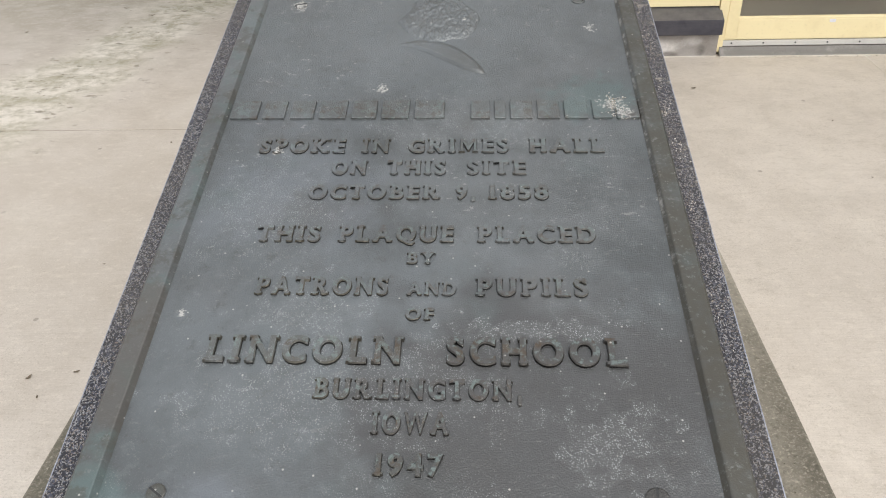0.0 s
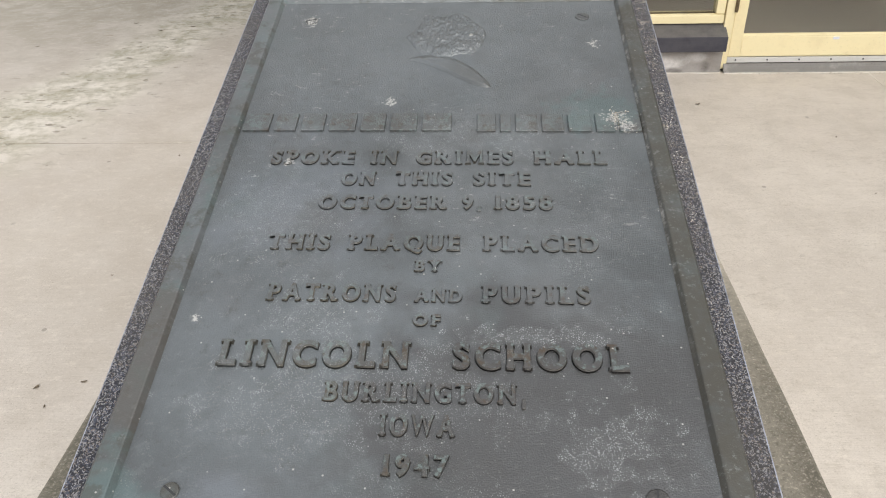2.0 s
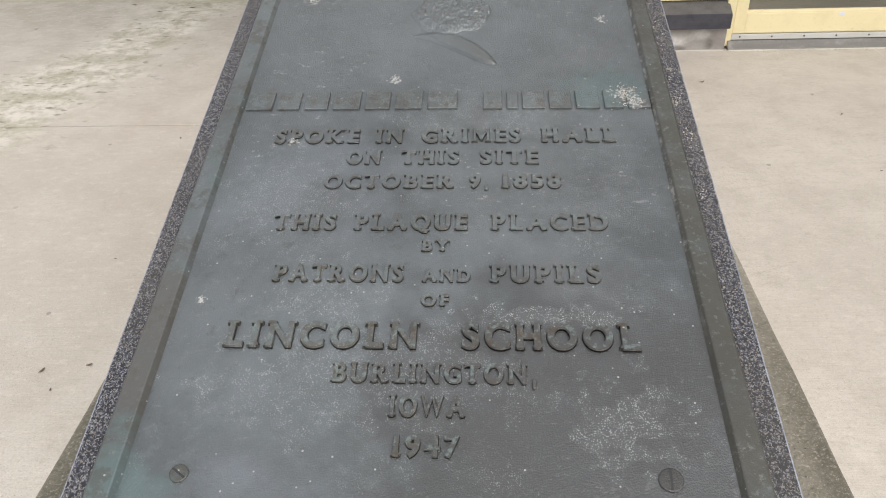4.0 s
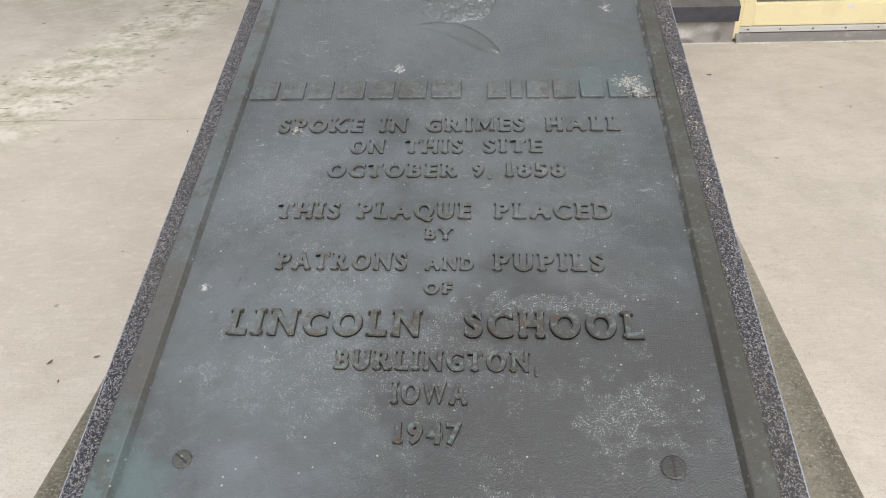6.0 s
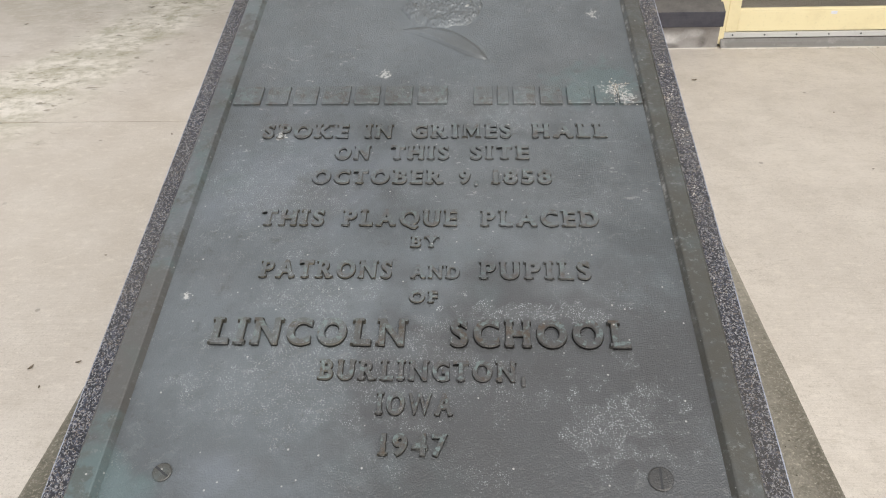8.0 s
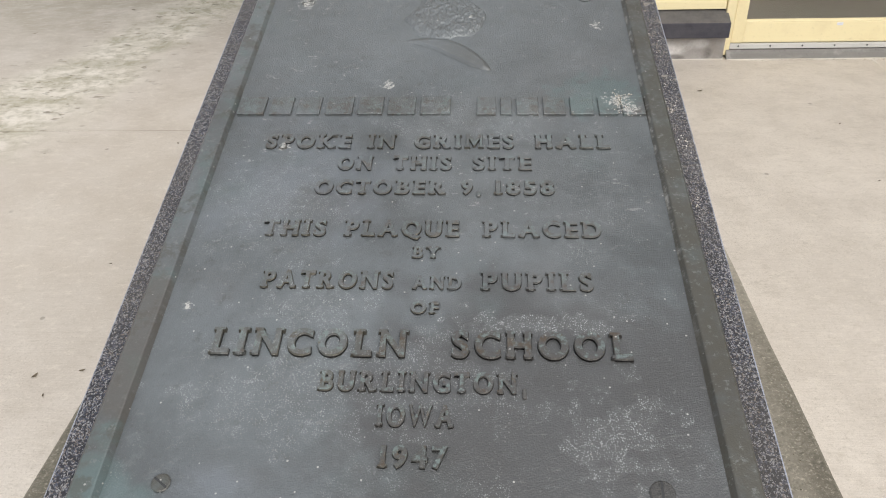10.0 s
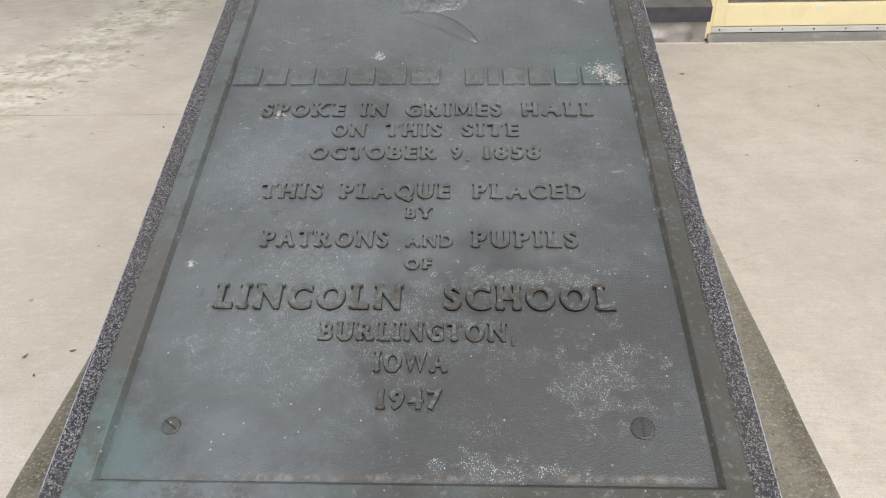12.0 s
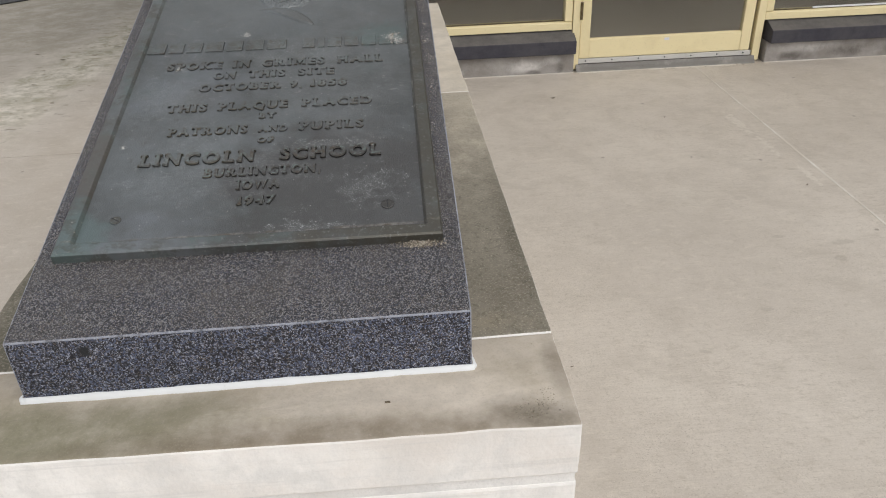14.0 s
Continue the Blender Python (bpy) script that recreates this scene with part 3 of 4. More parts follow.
GAP = 0.004
for x0, x1, cuts in ((-9.0, -0.02, (-8.0, -1.0, 2.955, 8.0, 14.0)), (-0.02, 2.045, (-8.0, -1.4, 5.0)), (2.045, 7.0, (-8.0, -1.4, 5.0))):
    for y0, y1 in zip(cuts, cuts[1:]):
        paving_slab(x0 + GAP / 2, x1 - GAP / 2, y0 + GAP / 2, y1 - GAP / 2)
filler = bmesh.new()
for i in range(118):
    y = -8 + i * 0.1
    w = 0.0050 + 0.0035 * noise.noise(Vector((0, y * 3, 2)))
    x = saw_x(y + 0.05) + 0.003 * noise.noise(Vector((5, y * 1.3, 0)))
    box(x - w, x + w, y, y + 0.1, -0.05, 0.0008, bm=filler)
part("joint_filler", filler, JOINT, pavement, "pale filled saw joint")
part("joint_filler", box(-9, -0.03, 2.955 - 0.003, 2.955 + 0.003, -0.05, -0.002), JOINT_DARK, pavement, "dirty joint")

# ---- pedestal ----
pedestal = thing("stone_pedestal", "weathered limestone pedestal of square blocks under a granite slab", "pedestal")
CUTS = (PED_F, 0.040, 0.963, PED_B)


def skew_front(bm):
    """The pedestal's front runs a little out of square."""
    for v in bm.verts:
        if v.co.y < -0.06:
            v.co.y += 0.0125 * (PED_R - v.co.x)
    return bm


for (y0, y1), mat, text in zip(zip(CUTS, CUTS[1:]), (COPE_FRONT, COPE_MID, COPE_BACK),
                               ("stained buff coping stone", "dark mossy coping stone", "pale clean coping stone")):
    cope = box(PED_L, PED_R, y0 + 0.0012, y1 - 0.0012, COPE_Z - 0.0755, COPE_Z)
    bmesh.ops.subdivide_edges(cope, edges=cope.edges, cuts=14, use_grid_fill=True)
    bmesh.ops.bevel(cope, geom=[e for e in cope.edges if e.calc_face_angle(0) > 1], offset=0.003, segments=2, affect="EDGES", profile=0.5)
    skew_front(cope)
    roughen(roughen(cope, 0.0016, 14), 0.0009, 55)
    cope.normal_update()
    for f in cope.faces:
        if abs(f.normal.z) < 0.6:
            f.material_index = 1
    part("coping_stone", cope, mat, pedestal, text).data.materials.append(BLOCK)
part("mortar", skew_front(box(PED_L + 0.0035, PED_R - 0.0035, PED_F + 0.0042, PED_B - 0.004, 0.0, COPE_Z - 0.004)), MORTAR, pedestal, "pale mortar bed")
LEVELS = (0.0, 0.27, 0.54, COPE_Z - 0.087)
for k, (z0, z1) in enumerate(zip(LEVELS, LEVELS[1:])):
    cuts = (PED_F, 0.54, 1.2, PED_B) if k % 2 else (PED_F, 0.2, 0.86, 1.52, PED_B)
    for y0, y1 in zip(cuts, cuts[1:]):
        part("stone_block", skew_front(box(PED_L + 0.001, PED_R - 0.001, y0 + 0.002, y1 - 0.002, z0 + 0.002, z1 - 0.002, 0.004)), BLOCK, pedestal)

# ---- granite slab ----
HALF, LONG, SLAB_X = 0.2565, 1.02, X0 + 0.0012
back_y, back_z = FRONT_Y + LONG * math.cos(SLOPE), FRONT_Z + LONG * math.sin(SLOPE)
slab = thing("granite_slab", "dark speckled granite wedge slab sloping up on the pedestal", "slab", Matrix.Translation((SLAB_X, FRONT_Y, 0)))
body = prism(((0, COPE_Z + 0.003), (0, FRONT_Z), (back_y - FRONT_Y, back_z), (back_y - FRONT_Y, COPE_Z + 0.003)), -HALF, HALF)
for v in body.verts:      # a little out of square
    v.co.x += 0.002 * v.co.y + math.copysign(0.009 * v.co.y, v.co.x)
# the bevels get the granite with the painted glint
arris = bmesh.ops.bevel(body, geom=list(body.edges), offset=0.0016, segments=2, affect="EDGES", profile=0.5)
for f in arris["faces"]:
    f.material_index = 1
body.normal_update()
for f in body.faces:
    if f.material_index == 0 and abs(f.normal.z) < 0.5:
        f.material_index = 2
slab_body = part("slab_body", body, GRANITE, slab)
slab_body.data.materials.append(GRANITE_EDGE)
slab_body.data.materials.append(GRANITE_CUT)
# one run of sealant round the front foot and its two corners
path = [(-HALF - 0.001, 0.30), (-HALF - 0.001, 0.02), (-HALF - 0.001, 0.002)] + [(-HALF + 2 * HALF * i / 80, -0.001) for i in range(81)] + [(HALF + 0.001, 0.002), (HALF + 0.001, 0.02), (HALF + 0.001, 0.30)]
bead, rings = bmesh.new(), []
for i, (x, y) in enumerate(path):
    d = (Vector(path[min(i + 1, len(path) - 1)]) - Vector(path[max(i - 1, 0)])).normalized()
    side = Vector((d.y, -d.x))
    w = 0.0060 * (1 + 0.3 * noise.noise(Vector((x * 11, y * 11, 3))) + 0.2 * noise.noise(Vector((x * 60, y * 60, 7))))
    if abs(y) > 0.01:
        w *= 0.4
    rings.append([bead.verts.new((x + side.x * w * math.cos(a), y + side.y * w * math.cos(a), COPE_Z - 0.001 + w * 1.15 * math.sin(a))) for a in (-0.2, 0.3, 0.8, 1.2, 1.57)])
for a, b in zip(rings, rings[1:]):
    for j in range(4):
        bead.faces.new((a[j], b[j], b[j + 1], a[j + 1]))
part("sealant_bead", bead, CAULK, slab, "uneven bead of white sealant", True)

# ---- bronze plaque, built flat in its own frame and laid on the slab ----
plaque = thing("bronze_plaque", "patinated bronze memorial plaque with raised letters screwed to granite", "plaque", ON_SLAB)
PU, V0, V1 = 0.2355, 0.120, 0.897
FIELD_H, RIM_H = 0.008, 0.0135


def out_of_square(bm):
    """The cast plate spreads a little to one side towards its top."""
    for v in bm.verts:
        if v.co.x < -0.1:
            v.co.x += 0.001 - 0.0105 * (v.co.y - 0.05)
    return bm


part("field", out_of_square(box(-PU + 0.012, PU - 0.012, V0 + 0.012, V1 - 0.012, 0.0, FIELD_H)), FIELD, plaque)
# the border: one moulded ring, mitred at its corners
rim = bmesh.new()
profile = ((0.0, 0.0), (0.0005, 0.0112), (0.0026, RIM_H), (0.0178, RIM_H), (0.0190, RIM_H - 0.0006), (0.0218, FIELD_H + 0.0006), (0.0228, FIELD_H - 0.001))
loops = []
for d, h in profile:
    loops.append([rim.verts.new((x, y, h)) for x, y in ((-PU + d, V0 + d), (PU - d, V0 + d), (PU - d, V1 - d), (-PU + d, V1 - d))])
for a, b in zip(loops, loops[1:]):
    for i in range(4):
        rim.faces.new((a[i], a[(i + 1) % 4], b[(i + 1) % 4], b[i]))
bmesh.ops.subdivide_edges(rim, edges=[e for e in rim.edges if e.calc_length() > 0.3], cuts=14, use_grid_fill=True)
for v in rim.verts:
    v.co.z += 0.00025 * noise.noise(v.co * 16) * min(1, v.co.z / 0.006)
part("border", out_of_square(rim), BORDER, plaque, "plain raised border with green bloom")

# slotted screws
for u, v, turn, R in ((-0.1736, 0.184, -35, 0.0068), (0.1688, 0.186, 88, 0.0086), (0.1695, 0.835, -38, 0.0086), (-0.1776, 0.8296, 20, 0.0080)):
    head = bmesh.new()
    seg = 28
    rows = [[head.verts.new((r * math.cos(2 * math.pi * i / seg), r * math.sin(2 * math.pi * i / seg), h)) for i in range(seg)]
            for r, h in ((R, -0.001), (R, 0.0009), (R * 0.9, 0.0014), (R * 0.5, 0.0016))]
    for a, b in zip(rows, rows[1:]):
        for i in range(seg):
            head.faces.new((a[i], a[(i + 1) % seg], b[(i + 1) % seg], b[i]))
    head.faces.new(rows[-1])
    for w in (-1, 1):   # the slot: two lips with a dark groove between them
        box(-R * 0.86, R * 0.86, min(w * 0.0009, w * 0.0028), max(w * 0.0009, w * 0.0016), 0.0, 0.0018, 0.0, bm=head)
    screw = part("screw", head, SCREW, plaque, "slotted bronze screw head")
    screw.matrix_basis = Matrix.Translation((u, v, FIELD_H)) @ Matrix.Rotation(radians(turn), 4, "Z")
    part("slot", box(-R * 0.9, R * 0.9, -0.0008, 0.0008, 0.001, 0.00165), RUBBER, screw)

# a plain low medallion: a smooth swelling above a curved, pointed foot
med = bmesh.new()
NU, NV = 136, 156
grid = {}
for i in range(NU + 1):
    for j in range(NV + 1):
        u, v = -0.062 + 0.136 * i / NU, 0.662 + 0.196 * j / NV
        a, b = (u - 0.0) / 0.046, (v - 0.790) / 0.050
        r = math.hypot(a, b) + 0.22 * noise.noise(Vector((u * 40, v * 40, 1)))
        h = 0.0050 * max(0.0, 1 - r ** 6) ** 0.5 if r < 1 else 0.0
        h += 0.0014 * (noise.noise(Vector((u * 70, v * 55, 4))) + 0.9 * noise.noise(Vector((u * 190, v * 150, 9))) + 0.9 * noise.noise(Vector((u * 420, v * 380, 2)))) if r < 0.97 else 0.0
        s = (u + 0.049) / 0.106
        if 0 < s < 1:
            low = 0.7385 - 0.022 * s - 0.085 * s ** 2 + 0.046 * s ** 4
            high = 0.7385 + 0.055 * s * (1 - s) ** 0.8 - 0.062 * s ** 2.4
            if low < v < high:
                h = max(h, 0.0042 * min(1.0, (v - low) / 0.0014) * min(1.0, 9 * (1 - s)) * min(1.0, 0.25 + (high - v) / 0.012))
        grid[i, j] = med.verts.new((u, v, FIELD_H - 0.0006 + h))
for i in range(NU):
    for j in range(NV):
        med.faces.new((grid[i, j], grid[i + 1, j], grid[i + 1, j + 1], grid[i, j + 1]))
part("medallion", med, RELIEF, plaque, "worn low relief medallion", True)

# raised letters: the built-in font, thickened, with slab serifs added
SERIFS = {"A": "bl br", "B": "tl bl", "D": "tl bl", "E": "tl bl", "F": "tl bl", "H": "tl tr bl br", "I": "tm bm", "K": "tl tr bl br", "L": "tl bl",
          "M": "bl br", "N": "tl tr bl", "P": "tl bl", "R": "tl bl br", "T": "bm", "U": "tl tr", "W": "", "Y": "tl tr bm", "1": "bm"}
glyphs = {}


def raw_glyph(ch):
    cu = bpy.data.curves.new("glyph", "FONT")
    cu.body, cu.size, cu.extrude, cu.offset, cu.resolution_u = ch, 1.0, 0.5, 0.004 if ch in "MW" else 0.022, 5
    ob = new("glyph", cu)
    deps = bpy.context.evaluated_depsgraph_get()
    me = bpy.data.meshes.new_from_object(ob.evaluated_get(deps))
    bpy.data.objects.remove(ob)
    bpy.data.curves.remove(cu)
    return me


CAP = max(v.co.y for v in raw_glyph("H").vertices)


def fatten(bm, dx, dy, below=9.0):
    """Push the outline of an upright letter outwards by dx and dy, up to a height."""
    bm.normal_update()
    push = {}
    for v in bm.verts:
        if v.co.z < below:
            n = sum((f.normal for f in v.link_faces if abs(f.normal.z) < 0.5), Vector())
            if n.length > 1e-4:
                push[v] = n.normalized()
    for v, n in push.items():
        v.co += Vector((n.x * dx, n.y * dy, 0))


def glyph(ch, mat):
    """The mesh of one letter, a unit high and a unit thick, and its width."""
    if (ch, mat.name) in glyphs:
        return glyphs[ch, mat.name]
    bm = bmesh.new()
    if ch == "M":        # drawn stroke by stroke, to keep its counters open
        pts = ((0, 0), (0, 1), (0.2, 1), (0.5, 0.4), (0.8, 1), (1, 1), (1, 0), (0.84, 0), (0.84, 0.68), (0.55, 0.1), (0.45, 0.1), (0.16, 0.68), (0.16, 0))
        face = bm.faces.new([bm.verts.new((x * CAP, y * CAP, -0.5)) for x, y in pts])
        up = bmesh.ops.extrude_face_region(bm, geom=[face])
        for v in (g for g in up["geom"] if isinstance(g, bmesh.types.BMVert)):
            v.co.z = 0.5
        bmesh.ops.recalc_face_normals(bm, faces=bm.faces)
        bmesh.ops.triangulate(bm, faces=[f for f in bm.faces if len(f.verts) > 4])
    else:
        src = raw_glyph(ch)
        bm.from_mesh(src)
        bpy.data.meshes.remove(src)
    bmesh.ops.remove_doubles(bm, verts=bm.verts, dist=0.0005)
    bmesh.ops.recalc_face_normals(bm, faces=bm.faces)
    fatten(bm, 0.0 if ch in "MW" else 0.020, 0.0)     # heavier uprights, as in a roman letter
    x0 = min(v.co.x for v in bm.verts)
    for v in bm.verts:
        v.co = Vector(((v.co.x - x0) / CAP, v.co.y / CAP, v.co.z + 0.5))
    w = max(v.co.x for v in bm.verts)
    for code in SERIFS.get(ch, "").split():
        x = {"l": 0.12, "r": w - 0.12, "m": w / 2}[code[1]]
        z0 = 0.0 if code[0] == "b" else 0.90
        half = 0.17 if ch in "MNAWHU" else 0.23
        x += {"l": -0.05, "r": 0.05, "m": 0.0}[code[1]] if ch in "MNW" else 0.0
        box(x - half, x + half, z0, z0 + 0.10, 0.002, 0.975, bm=bm)
    bmesh.ops.recalc_face_normals(bm, faces=bm.faces)
    fatten(bm, 0.05, 0.05, 0.5)       # a cast letter spreads towards its foot
    x0 = min(v.co.x for v in bm.verts)
    for v in bm.verts:
        v.co.x -= x0
    w = max(v.co.x for v in bm.verts)
    me = bpy.data.meshes.new("letter")
    bm.to_mesh(me)
    bm.free()
    me.materials.append(mat)
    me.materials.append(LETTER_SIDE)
    # upright faces take the bronze with the shade painted in
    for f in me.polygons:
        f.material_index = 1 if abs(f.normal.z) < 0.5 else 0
    glyphs[ch, mat.name] = me, w
    return glyphs[ch, mat.name]


def lettering(word, u0, u1, v, cap, depth, mat):
    gap = 0.15
    total = sum(glyph(c, mat)[1] for c in word) + gap * (len(word) - 1)
    k = (u1 - u0) / total
    u = u0
    for c in word:
        me, w = glyph(c, mat)
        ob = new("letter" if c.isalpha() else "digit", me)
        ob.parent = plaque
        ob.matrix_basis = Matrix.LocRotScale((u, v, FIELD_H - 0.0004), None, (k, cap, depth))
        u += (w + gap) * k


def name_bars(widths, u0, u1, v, cap, depth=0.0026):
    gap = 0.22
    k = (u1 - u0) / (sum(widths) + gap * (len(widths) - 1))
    u = u0
    for w in widths:
        part("name_bar", box(u, u + w * k, v, v + cap, FIELD_H - 0.001, FIELD_H + depth, 0.0007), LETTER, plaque, "plain raised bar")
        u += (w + gap) * k


name_bars((1.1, 0.9, 0.95, 1.1, 1.0, 1.1, 1.2), -0.216, 0.011, 0.598, 0.030)
name_bars((0.85, 0.5, 1.0, 1.0, 1.05, 0.85, 1.0), 0.039, 0.213, 0.597, 0.030)
LINES = (
    (0.544, 0.0200, (("SPOKE", -0.1745, -0.0868), ("IN", -0.0705, -0.0417), ("GRIMES", -0.0238, 0.0770), ("HALL", 0.0970, 0.1715))),
    (0.5115, 0.0190, (("ON", -0.0970, -0.0614), ("THIS", -0.0424, 0.0160), ("SITE", 0.0355, 0.0934))),
    (0.477, 0.0180, (("OCTOBER", -0.1147, 0.0118), ("9", 0.0255, 0.0371), ("1858", 0.0560, 0.1134))),
    (0.422, 0.0188, (("THIS", -0.1532, -0.0942), ("PLAQUE", -0.0785, 0.0257), ("PLACED", 0.0460, 0.1518))),
    (0.3960, 0.0120, (("BY", -0.0149, 0.0106),)),
    (0.361, 0.0184, (("PATRONS", -0.1415, -0.0278), ("PUPILS", 0.0450, 0.1393))),
    (0.361, 0.0135, (("AND", -0.0124, 0.0295),)),
    (0.3350, 0.0112, (("OF", -0.0121, 0.0119),)),
    (0.2925, 0.0240, (("LINCOLN", -0.1685, -0.0105), ("SCHOOL", 0.0225, 0.1630))),
    (0.261, 0.0170, (("BURLINGTON", -0.0767, 0.0744),)),
    (0.232, 0.0178, (("IOWA", -0.0300, 0.0276),)),
    (0.1998, 0.0160, (("1947", -0.0253, 0.0244),)),
)
for v, cap, words in LINES:
    for word, u0, u1 in words:
        lettering(word, u0, u1, v, cap, 0.0040 if cap > 0.022 else 0.0029, LETTER_BROWN if v < 0.3 else LETTER)
part("comma", roughen(box(0.0772, 0.0808, 0.2562, 0.2652, FIELD_H - 0.001, FIELD_H + 0.002, 0.0012), 0.0004, 300), LETTER_BROWN, plaque)
part("comma", roughen(box(0.0402, 0.0442, 0.4735, 0.4805, FIELD_H - 0.001, FIELD_H + 0.002, 0.0012), 0.0004, 300), LETTER, plaque)

# dry crust of old nest mud at the plaque's lower corner, and other crumbs
def crumbs(name, label, category, material, places, size, seed, at=Matrix()):
    """Loose crumbs: places gives (x, y, z, spread x, spread y, spread z, how many) for each cluster."""
    bm, rng = bmesh.new(), random.Random(seed)
    for x, y, z, sx, sy, sz, count in places:
        for _ in range(count):
            spot = Matrix.Translation((rng.gauss(x, sx), rng.gauss(y, sy), z + rng.uniform(0, sz)))
            geo = bmesh.ops.create_icosphere(bm, subdivisions=1, radius=size * rng.uniform(0.4, 1.3), matrix=spot @ Matrix.Diagonal((rng.uniform(0.7, 1.6), 1, rng.uniform(0.4, 0.9), 1)))
            for w in geo["verts"]:
                w.co += noise.noise_vector(w.co * 900) * size * 1.2
    ob = tagged(mesh_object(name, bm, material), label, category, kind="stuff")
    ob.matrix_world = at


crumbs("mud_crust", "pale crumbly crust of dry mud against the plaque edge", "dirt crust", LICHEN,
       ((0.207, 0.1155, 0.0, 0.012, 0.0028, 0.0035, 480),), 0.0008, 4, ON_SLAB)
crumbs("dropping_crust", "tan and white crust dried onto the bronze plate", "dirt crust", CRUST,
       ((0.191, 0.619, FIELD_H, 0.005, 0.008, 0.0030, 200), (0.203, 0.604, FIELD_H, 0.007, 0.004, 0.001, 90)), 0.0006, 8, ON_SLAB)
crumbs("edge_debris", "tan crumbs and chaff lying along the granite edge", "debris", CRUST,
       ((0.246, 0.475, 0.0, 0.003, 0.008, 0.0008, 24), (0.248, 0.56, 0.0, 0.004, 0.016, 0.0008, 34), (0.245, 0.622, 0.0, 0.003, 0.006, 0.001, 30),
        (0.247, 0.66, 0.0, 0.004, 0.020, 0.0008, 44), (0.246, 0.76, 0.0, 0.004, 0.03, 0.0008, 40), (0.244, 0.36, 0.0, 0.003, 0.02, 0.0008, 14)), 0.00055, 9, ON_SLAB)
crumbs("moss_specks", "dark moss specks near the coping stone corner", "moss", MOSS,
       ((0.272, -0.104, COPE_Z - 0.0003, 0.016, 0.005, 0.0005, 170), (0.303, -0.092, COPE_Z - 0.0003, 0.012, 0.008, 0.0005, 150), (0.318, -0.074, COPE_Z - 0.0003, 0.007, 0.009, 0.0005, 120),
        (0.285, 0.12, COPE_Z - 0.0003, 0.010, 0.03, 0.0005, 160), (0.300, 0.24, COPE_Z - 0.0003, 0.014, 0.06, 0.0005, 140)), 0.00045, 10)

# ---- entrance front ----
building = thing("entrance_front", "school entrance front with cream-yellow framed glazing over dark sills", "building", kind="structure")
JL, JR = 1.288, 2.474     # outer faces of the door jambs
SILL_T, LIP_F, PL_F = 0.252, 3.752, 3.800
W_L, W_R, HEAD, TOP = -0.42, 6.4, 2.15, 2.8
for x0, x1 in ((W_L, JL + 0.012), (JR + 0.03, W_R)):
    part("plinth", roughen(box(x0, x1, PL_F, WALL_Y + 0.14, 0.0, 0.125, 0.004), 0.0015, 12), PLINTH, building, "stained grey concrete plinth")
    sill = prism(((LIP_F, 0.128), (LIP_F, 0.205), (WALL_Y + 0.02, SILL_T), (WALL_Y + 0.14, SILL_T), (WALL_Y + 0.14, 0.128)), x0, x1, 0.004)
    bmesh.ops.recalc_face_normals(sill, faces=sill.faces)
    # upward faces take the paler slate
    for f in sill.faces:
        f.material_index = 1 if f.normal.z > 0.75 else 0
    part("window_sill", sill, SLATE, building, "dark slate sill with a paler slope").data.materials.append(SLATE_TOP)


def window_unit(name, x0, x1, z0, z1):
    """A fixed glazed panel: a moulded painted frame with a bead, a gasket and a pane."""
    win = thing(name, "fixed window with a cream-yellow painted metal frame", "window", kind="structure")
    part("frame_rail", prism(((WALL_Y - 0.005, z0), (WALL_Y - 0.005, z0 + 0.040), (WALL_Y + 0.008, z0 + 0.048), (WALL_Y + 0.07, z0 + 0.048), (WALL_Y + 0.07, z0)), x0, x1, 0.002), YELLOW, win)
    part("frame_rail", box(x0, x1, WALL_Y - 0.005, WALL_Y + 0.07, z1 - 0.05, z1, 0.003), YELLOW, win)
    for a in (x0, x1 - 0.045):
        part("frame_stile", box(a, a + 0.045, WALL_Y - 0.004, WALL_Y + 0.07, z0 + 0.049, z1 - 0.051, 0.003), YELLOW, win)
    part("gasket", box(x0 + 0.046, x1 - 0.046, WALL_Y + 0.012, WALL_Y + 0.03, z0 + 0.049, z0 + 0.052), DARK_METAL, win)
    pane = part("pane", box(x0 + 0.04, x1 - 0.04, WALL_Y + 0.03, WALL_Y + 0.036, z0 + 0.04, z1 - 0.04), GLASS, win)
    pane.visible_shadow = False


window_unit("window_1", W_L + 0.1, JL - 0.004, SILL_T + 0.003, HEAD)
window_unit("window_2", JR + 0.004, 4.3, SILL_T + 0.003, HEAD)
# the sunlit line at the glass foot, put in as a white strip
part("glazing_bead", box(2.78, 4.25, WALL_Y + 0.016, WALL_Y + 0.028, SILL_T + 0.0535, SILL_T + 0.064, 0.002), CAULK, bpy.data.objects["window_2"], "white strip standing for sunlight on the glazing bead")
window_unit("window_3", 4.31, W_R - 0.1, SILL_T + 0.003, HEAD)
part("wall", box(W_L, W_L + 0.1, WALL_Y, WALL_Y + 0.14, SILL_T, HEAD), PLASTER, building)
part("wall", box(W_R - 0.1, W_R, WALL_Y, WALL_Y + 0.14, SILL_T, HEAD), PLASTER, building)
part("wall", box(W_L, W_R, WALL_Y - 0.02, WALL_Y + 0.2, HEAD + 0.002, TOP), PLASTER, building)
part("wall", box(W_L, W_L + 0.2, WALL_Y + 0.2, WALL_Y + 7, 0, TOP), PLASTER, building)
part("wall", box(W_R - 0.2, W_R, WALL_Y + 0.2, WALL_Y + 7, 0, TOP), PLASTER, building)
part("wall", box(W_L + 0.2, W_R - 0.2, WALL_Y + 6.8, WALL_Y + 7, 0, TOP), INSIDE, building)
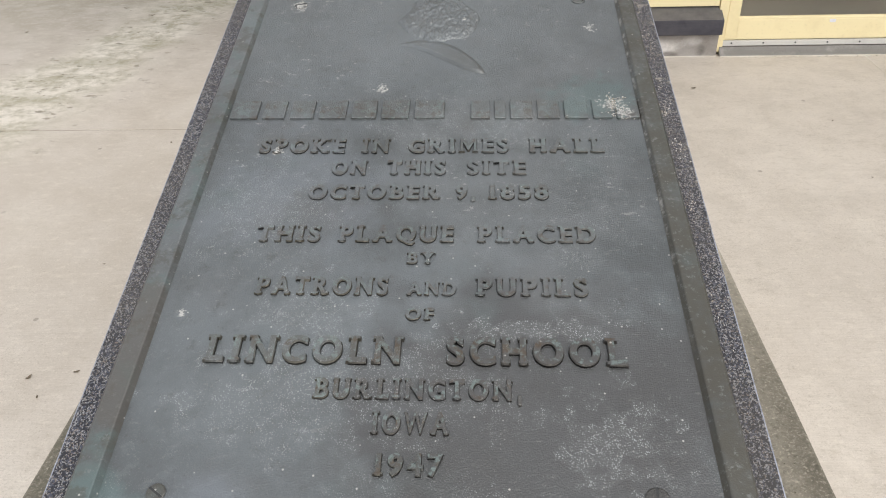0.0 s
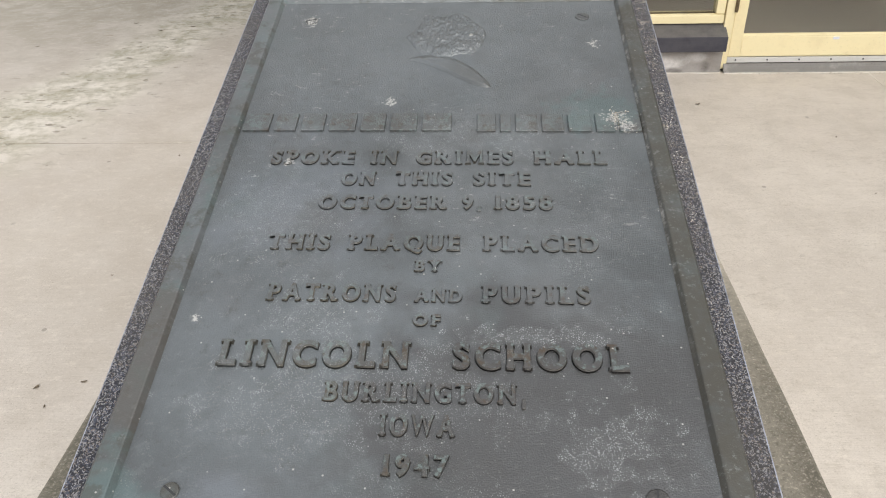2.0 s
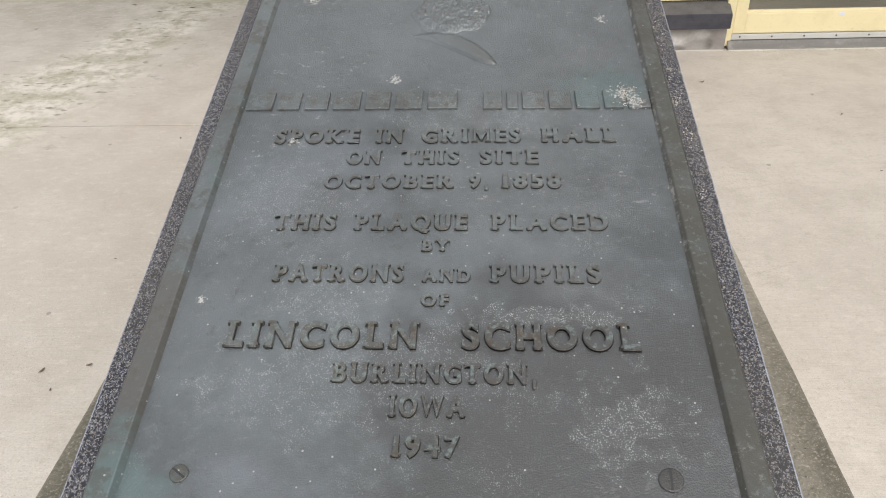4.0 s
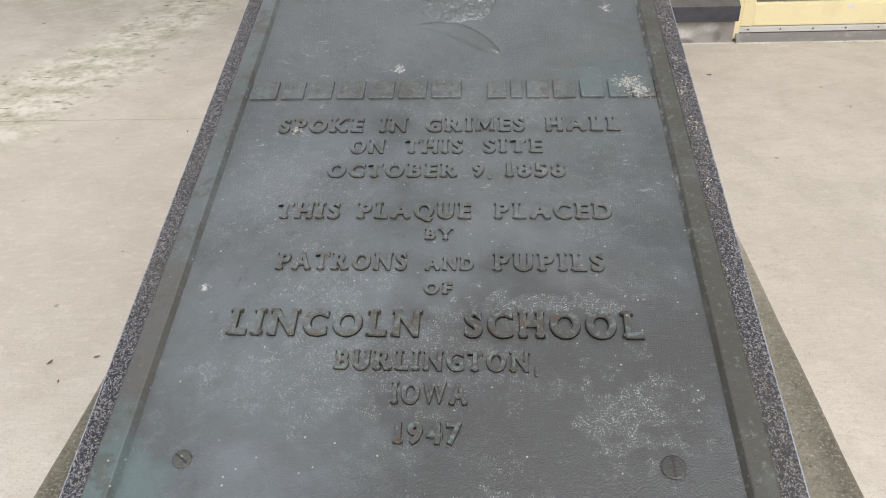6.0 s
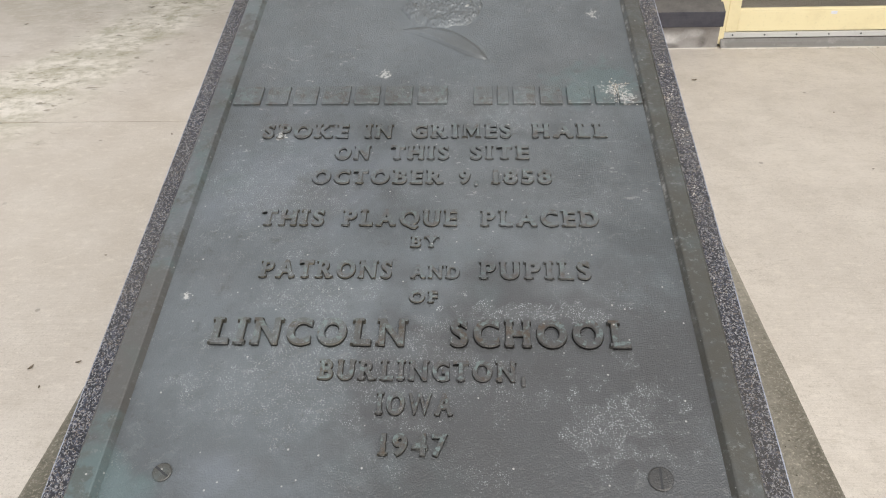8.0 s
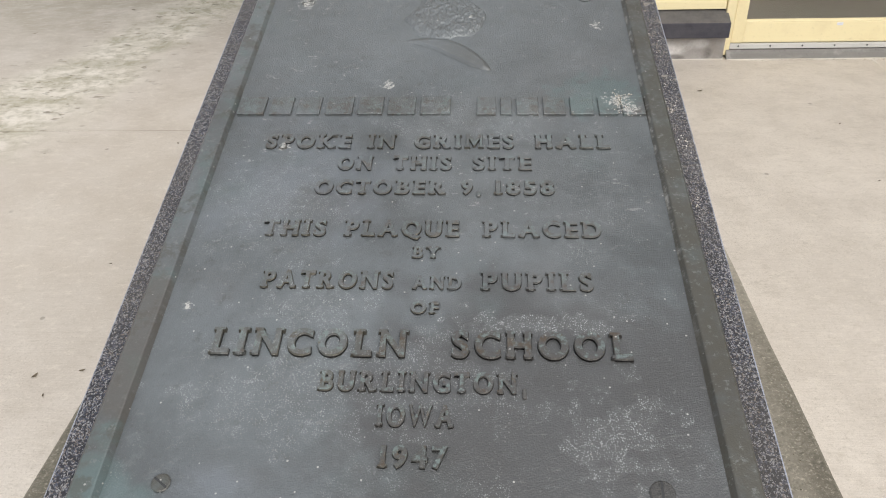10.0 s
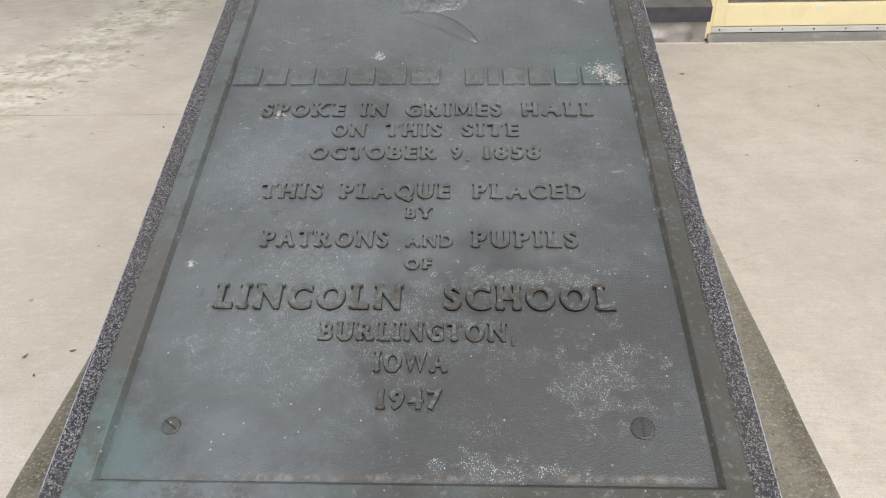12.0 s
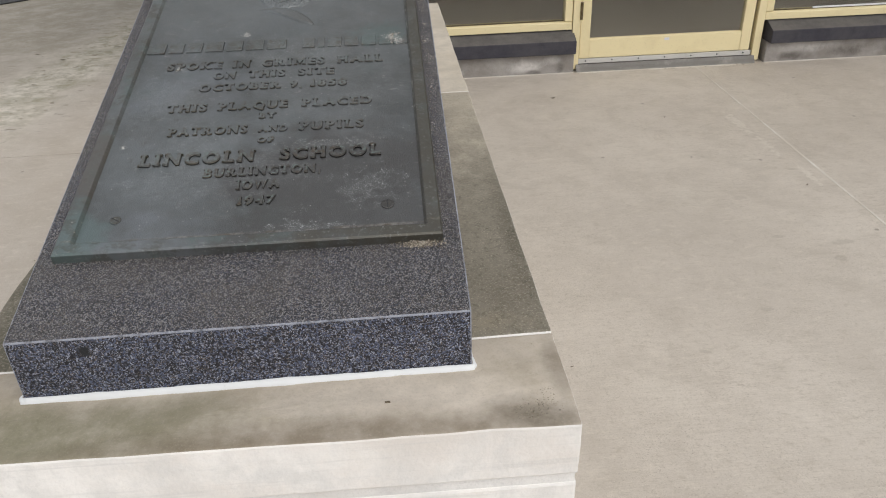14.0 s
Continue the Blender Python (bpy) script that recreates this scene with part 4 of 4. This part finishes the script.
# the overhang is out of view, added to shade the front and paving
part("roof", box(W_L - 1.6, W_R + 0.6, WALL_Y - 1.15, WALL_Y + 7, TOP + 0.002, TOP + 0.2, 0.01), PLASTER, building, "flat roof with an unseen overhang added for shade")
part("inner_floor", box(W_L + 0.2, W_R - 0.2, WALL_Y + 0.16, WALL_Y + 6.8, 0.0, 0.03), INSIDE, building)

for x0, x1 in ((0.2, JL + 0.03), (JL + 0.03, JR - 0.1), (JR + 0.03, 4.6)):
    foot = bmesh.new()
    front = PL_F if x1 != JR - 0.1 else WALL_Y - 0.045
    n = int((x1 - x0) / 0.02)
    for i in range(n):
        x = x0 + i * 0.02
        w = 0.010 + 0.009 * noise.noise(Vector((x * 9, 1, front * 7)))
        if w > 0.0035:
            box(x, x + 0.02, front - w, front + 0.002, 0.0, 0.002 + 0.12 * w, bm=foot)
    part("grout_line", foot, JOINT, building, "crumbling pale grout line")

# the door: jambs, leaf, threshold
door = thing("door_1", "closed cream-yellow glazed metal door with an aluminium threshold", "door", kind="structure")
for a, b in ((JL, JL + 0.046), (JR - 0.046, JR)):
    part("jamb", box(a, b, WALL_Y - 0.012, WALL_Y + 0.09, 0.012, HEAD, 0.003), YELLOW, door)
part("jamb_edge", box(JR - 0.062, JR - 0.048, WALL_Y + 0.03, WALL_Y + 0.08, 0.02, HEAD, 0.001), RUBBER, door)
part("jamb_head", box(JL + 0.048, JR - 0.048, WALL_Y - 0.012, WALL_Y + 0.09, HEAD - 0.06, HEAD, 0.003), YELLOW, door)
DL, DR, DZ0, DZ1 = JL + 0.050, JR - 0.064, 0.074, HEAD - 0.064
STILE, RAIL = 0.062, 0.105
for a, b in ((DL, DL + STILE), (DR - STILE, DR)):
    part("leaf_stile", box(a, b, WALL_Y, WALL_Y + 0.045, DZ0, DZ1, 0.003), YELLOW, door)
part("leaf_rail", box(DL + STILE, DR - STILE, WALL_Y + 0.0025, WALL_Y + 0.045, DZ0, DZ0 + RAIL, 0.003), YELLOW, door)
part("leaf_rail", box(DL + STILE, DR - STILE, WALL_Y + 0.0025, WALL_Y + 0.045, DZ1 - 0.09, DZ1, 0.003), YELLOW, door)
part("glazing_bead", prism(((WALL_Y + 0.004, DZ0 + RAIL), (WALL_Y + 0.004, DZ0 + RAIL + 0.006), (WALL_Y + 0.016, DZ0 + RAIL + 0.014), (WALL_Y + 0.03, DZ0 + RAIL + 0.014), (WALL_Y + 0.03, DZ0 + RAIL)), DL + STILE, DR - STILE), YELLOW, door)
pane = part("pane", box(DL + STILE - 0.006, DR - STILE + 0.006, WALL_Y + 0.02, WALL_Y + 0.026, DZ0 + RAIL - 0.006, DZ1 - 0.08), GLASS, door)
pane.visible_shadow = False
part("sticker", box(1.865, 1.895, WALL_Y - 0.0002, WALL_Y + 0.004, 0.162, 0.176), STICKER, door, "small pale sticker")
# weather strip along the leaf's foot with its screws, and the threshold below
strip = part("weather_strip", box(DL - 0.004, DR + 0.01, WALL_Y - 0.012, WALL_Y - 0.001, 0.046, 0.074, 0.002), ALUMINIUM, door, "aluminium weather strip")
for k in range(7):
    x = DL + 0.04 + (DR - DL - 0.08) * k / 6
    dot = bmesh.new()
    bmesh.ops.create_cone(dot, cap_ends=True, segments=10, radius1=0.005, radius2=0.004, depth=0.004, matrix=Matrix.Translation((x, WALL_Y - 0.013, 0.061)) @ Matrix.Rotation(radians(90), 4, "X"))
    part("screw", dot, RUBBER, strip)
part("threshold", prism(((WALL_Y - 0.045, 0.001), (WALL_Y - 0.042, 0.009), (WALL_Y - 0.022, 0.024), (WALL_Y - 0.016, 0.042), (WALL_Y + 0.09, 0.042), (WALL_Y + 0.09, 0.001)), JL + 0.03, JR - 0.03, 0.002), THRESHOLD, door, "scuffed aluminium threshold")
# hinge on the near jamb
for z in (0.365, 1.85):
    hinge = bmesh.new()
    for k in range(4):
        bmesh.ops.create_cone(hinge, cap_ends=True, segments=14, radius1=0.0085, radius2=0.0085, depth=0.024, matrix=Matrix.Translation((JL + 0.048, WALL_Y - 0.016, z - 0.038 + 0.0255 * k)))
    part("hinge", hinge, DARK_METAL, door, "worn brown hinge")

# crumbled grout lying along the door's foot
crumbs("grout_crumbs", "pale crumbs of grout scattered along the door foot", "debris", CRUST,
       [(1.34 + 0.045 * k, WALL_Y - 0.056 - 0.008 * math.sin(3.1 * k), 0.0008, 0.016, 0.006, 0.001, 5 + (7 * k) % 6) for k in range(25)], 0.0032, 11)

# ---- litter ----
def leaf_scrap(x, y, size, turn):
    bm = bmesh.new()
    seg = 9
    ring = [bm.verts.new((size * math.cos(6.283 * i / seg) * (1 + 0.3 * math.sin(3 * i + turn)), size * 0.45 * math.sin(6.283 * i / seg), 0.002 + 0.25 * size * abs(math.cos(6.283 * i / seg)))) for i in range(seg)]
    mid, low = bm.verts.new((0, 0, 0.001)), bm.verts.new((0, 0, 0.0002))
    for i in range(seg):
        bm.faces.new((ring[i], ring[(i + 1) % seg], mid))
        bm.faces.new((ring[(i + 1) % seg], ring[i], low))
    ob = mesh_object("leaf_scrap", bm, LEAF)
    ob.matrix_world = pose(x, y, 0.0, 0, 0, math.degrees(turn))
    tagged(ob, "small curled dark scrap of dry leaf on concrete", "leaf", "scraps on the paving")


for x, y, size, turn in ((-1.087, 1.368, 0.009, 0.4), (-1.213, 1.344, 0.010, 1.2), (1.082, 3.362, 0.014, 0.2), (-1.301, 2.814, 0.008, 2.0),
                         (-1.855, 4.742, 0.022, 0.1), (-2.046, 4.668, 0.02, 0.2), (-2.276, 4.833, 0.018, 0.0), (-2.72, 4.363, 0.014, 0.6), 
                         (1.593, 2.974, 0.008, 1.0), (1.547, 2.461, 0.006, 0.0), (-1.153, 1.269, 0.006, 1.9), (-1.222, 1.892, 0.005, 0.2),
                         (1.923, 2.108, 0.008, 0.8), (0.652, 1.033, 0.005, 0.0)):
    leaf_scrap(x, y, size, turn)
chip = roughen(box(0.134, 0.140, -0.068, -0.0655, COPE_Z - 0.001, COPE_Z + 0.0015, 0.0007), 0.0008, 300)
tagged(mesh_object("bark_chip", chip, LEAF), "tiny dark bark chip on the coping stone", "debris")
# an unidentified dark shape far off on the paving, built as a flat block
dark_block = thing("far_dark_block", "unidentified dark shape built as a flat block on the paving", "mat", pose(-3.72, 6.95, 0.0, 0, 0, 38))
part("far_block_body", box(-0.9, 0.75, -0.6, 0.6, 0.0, 0.012, 0.004), RUBBER, dark_block)
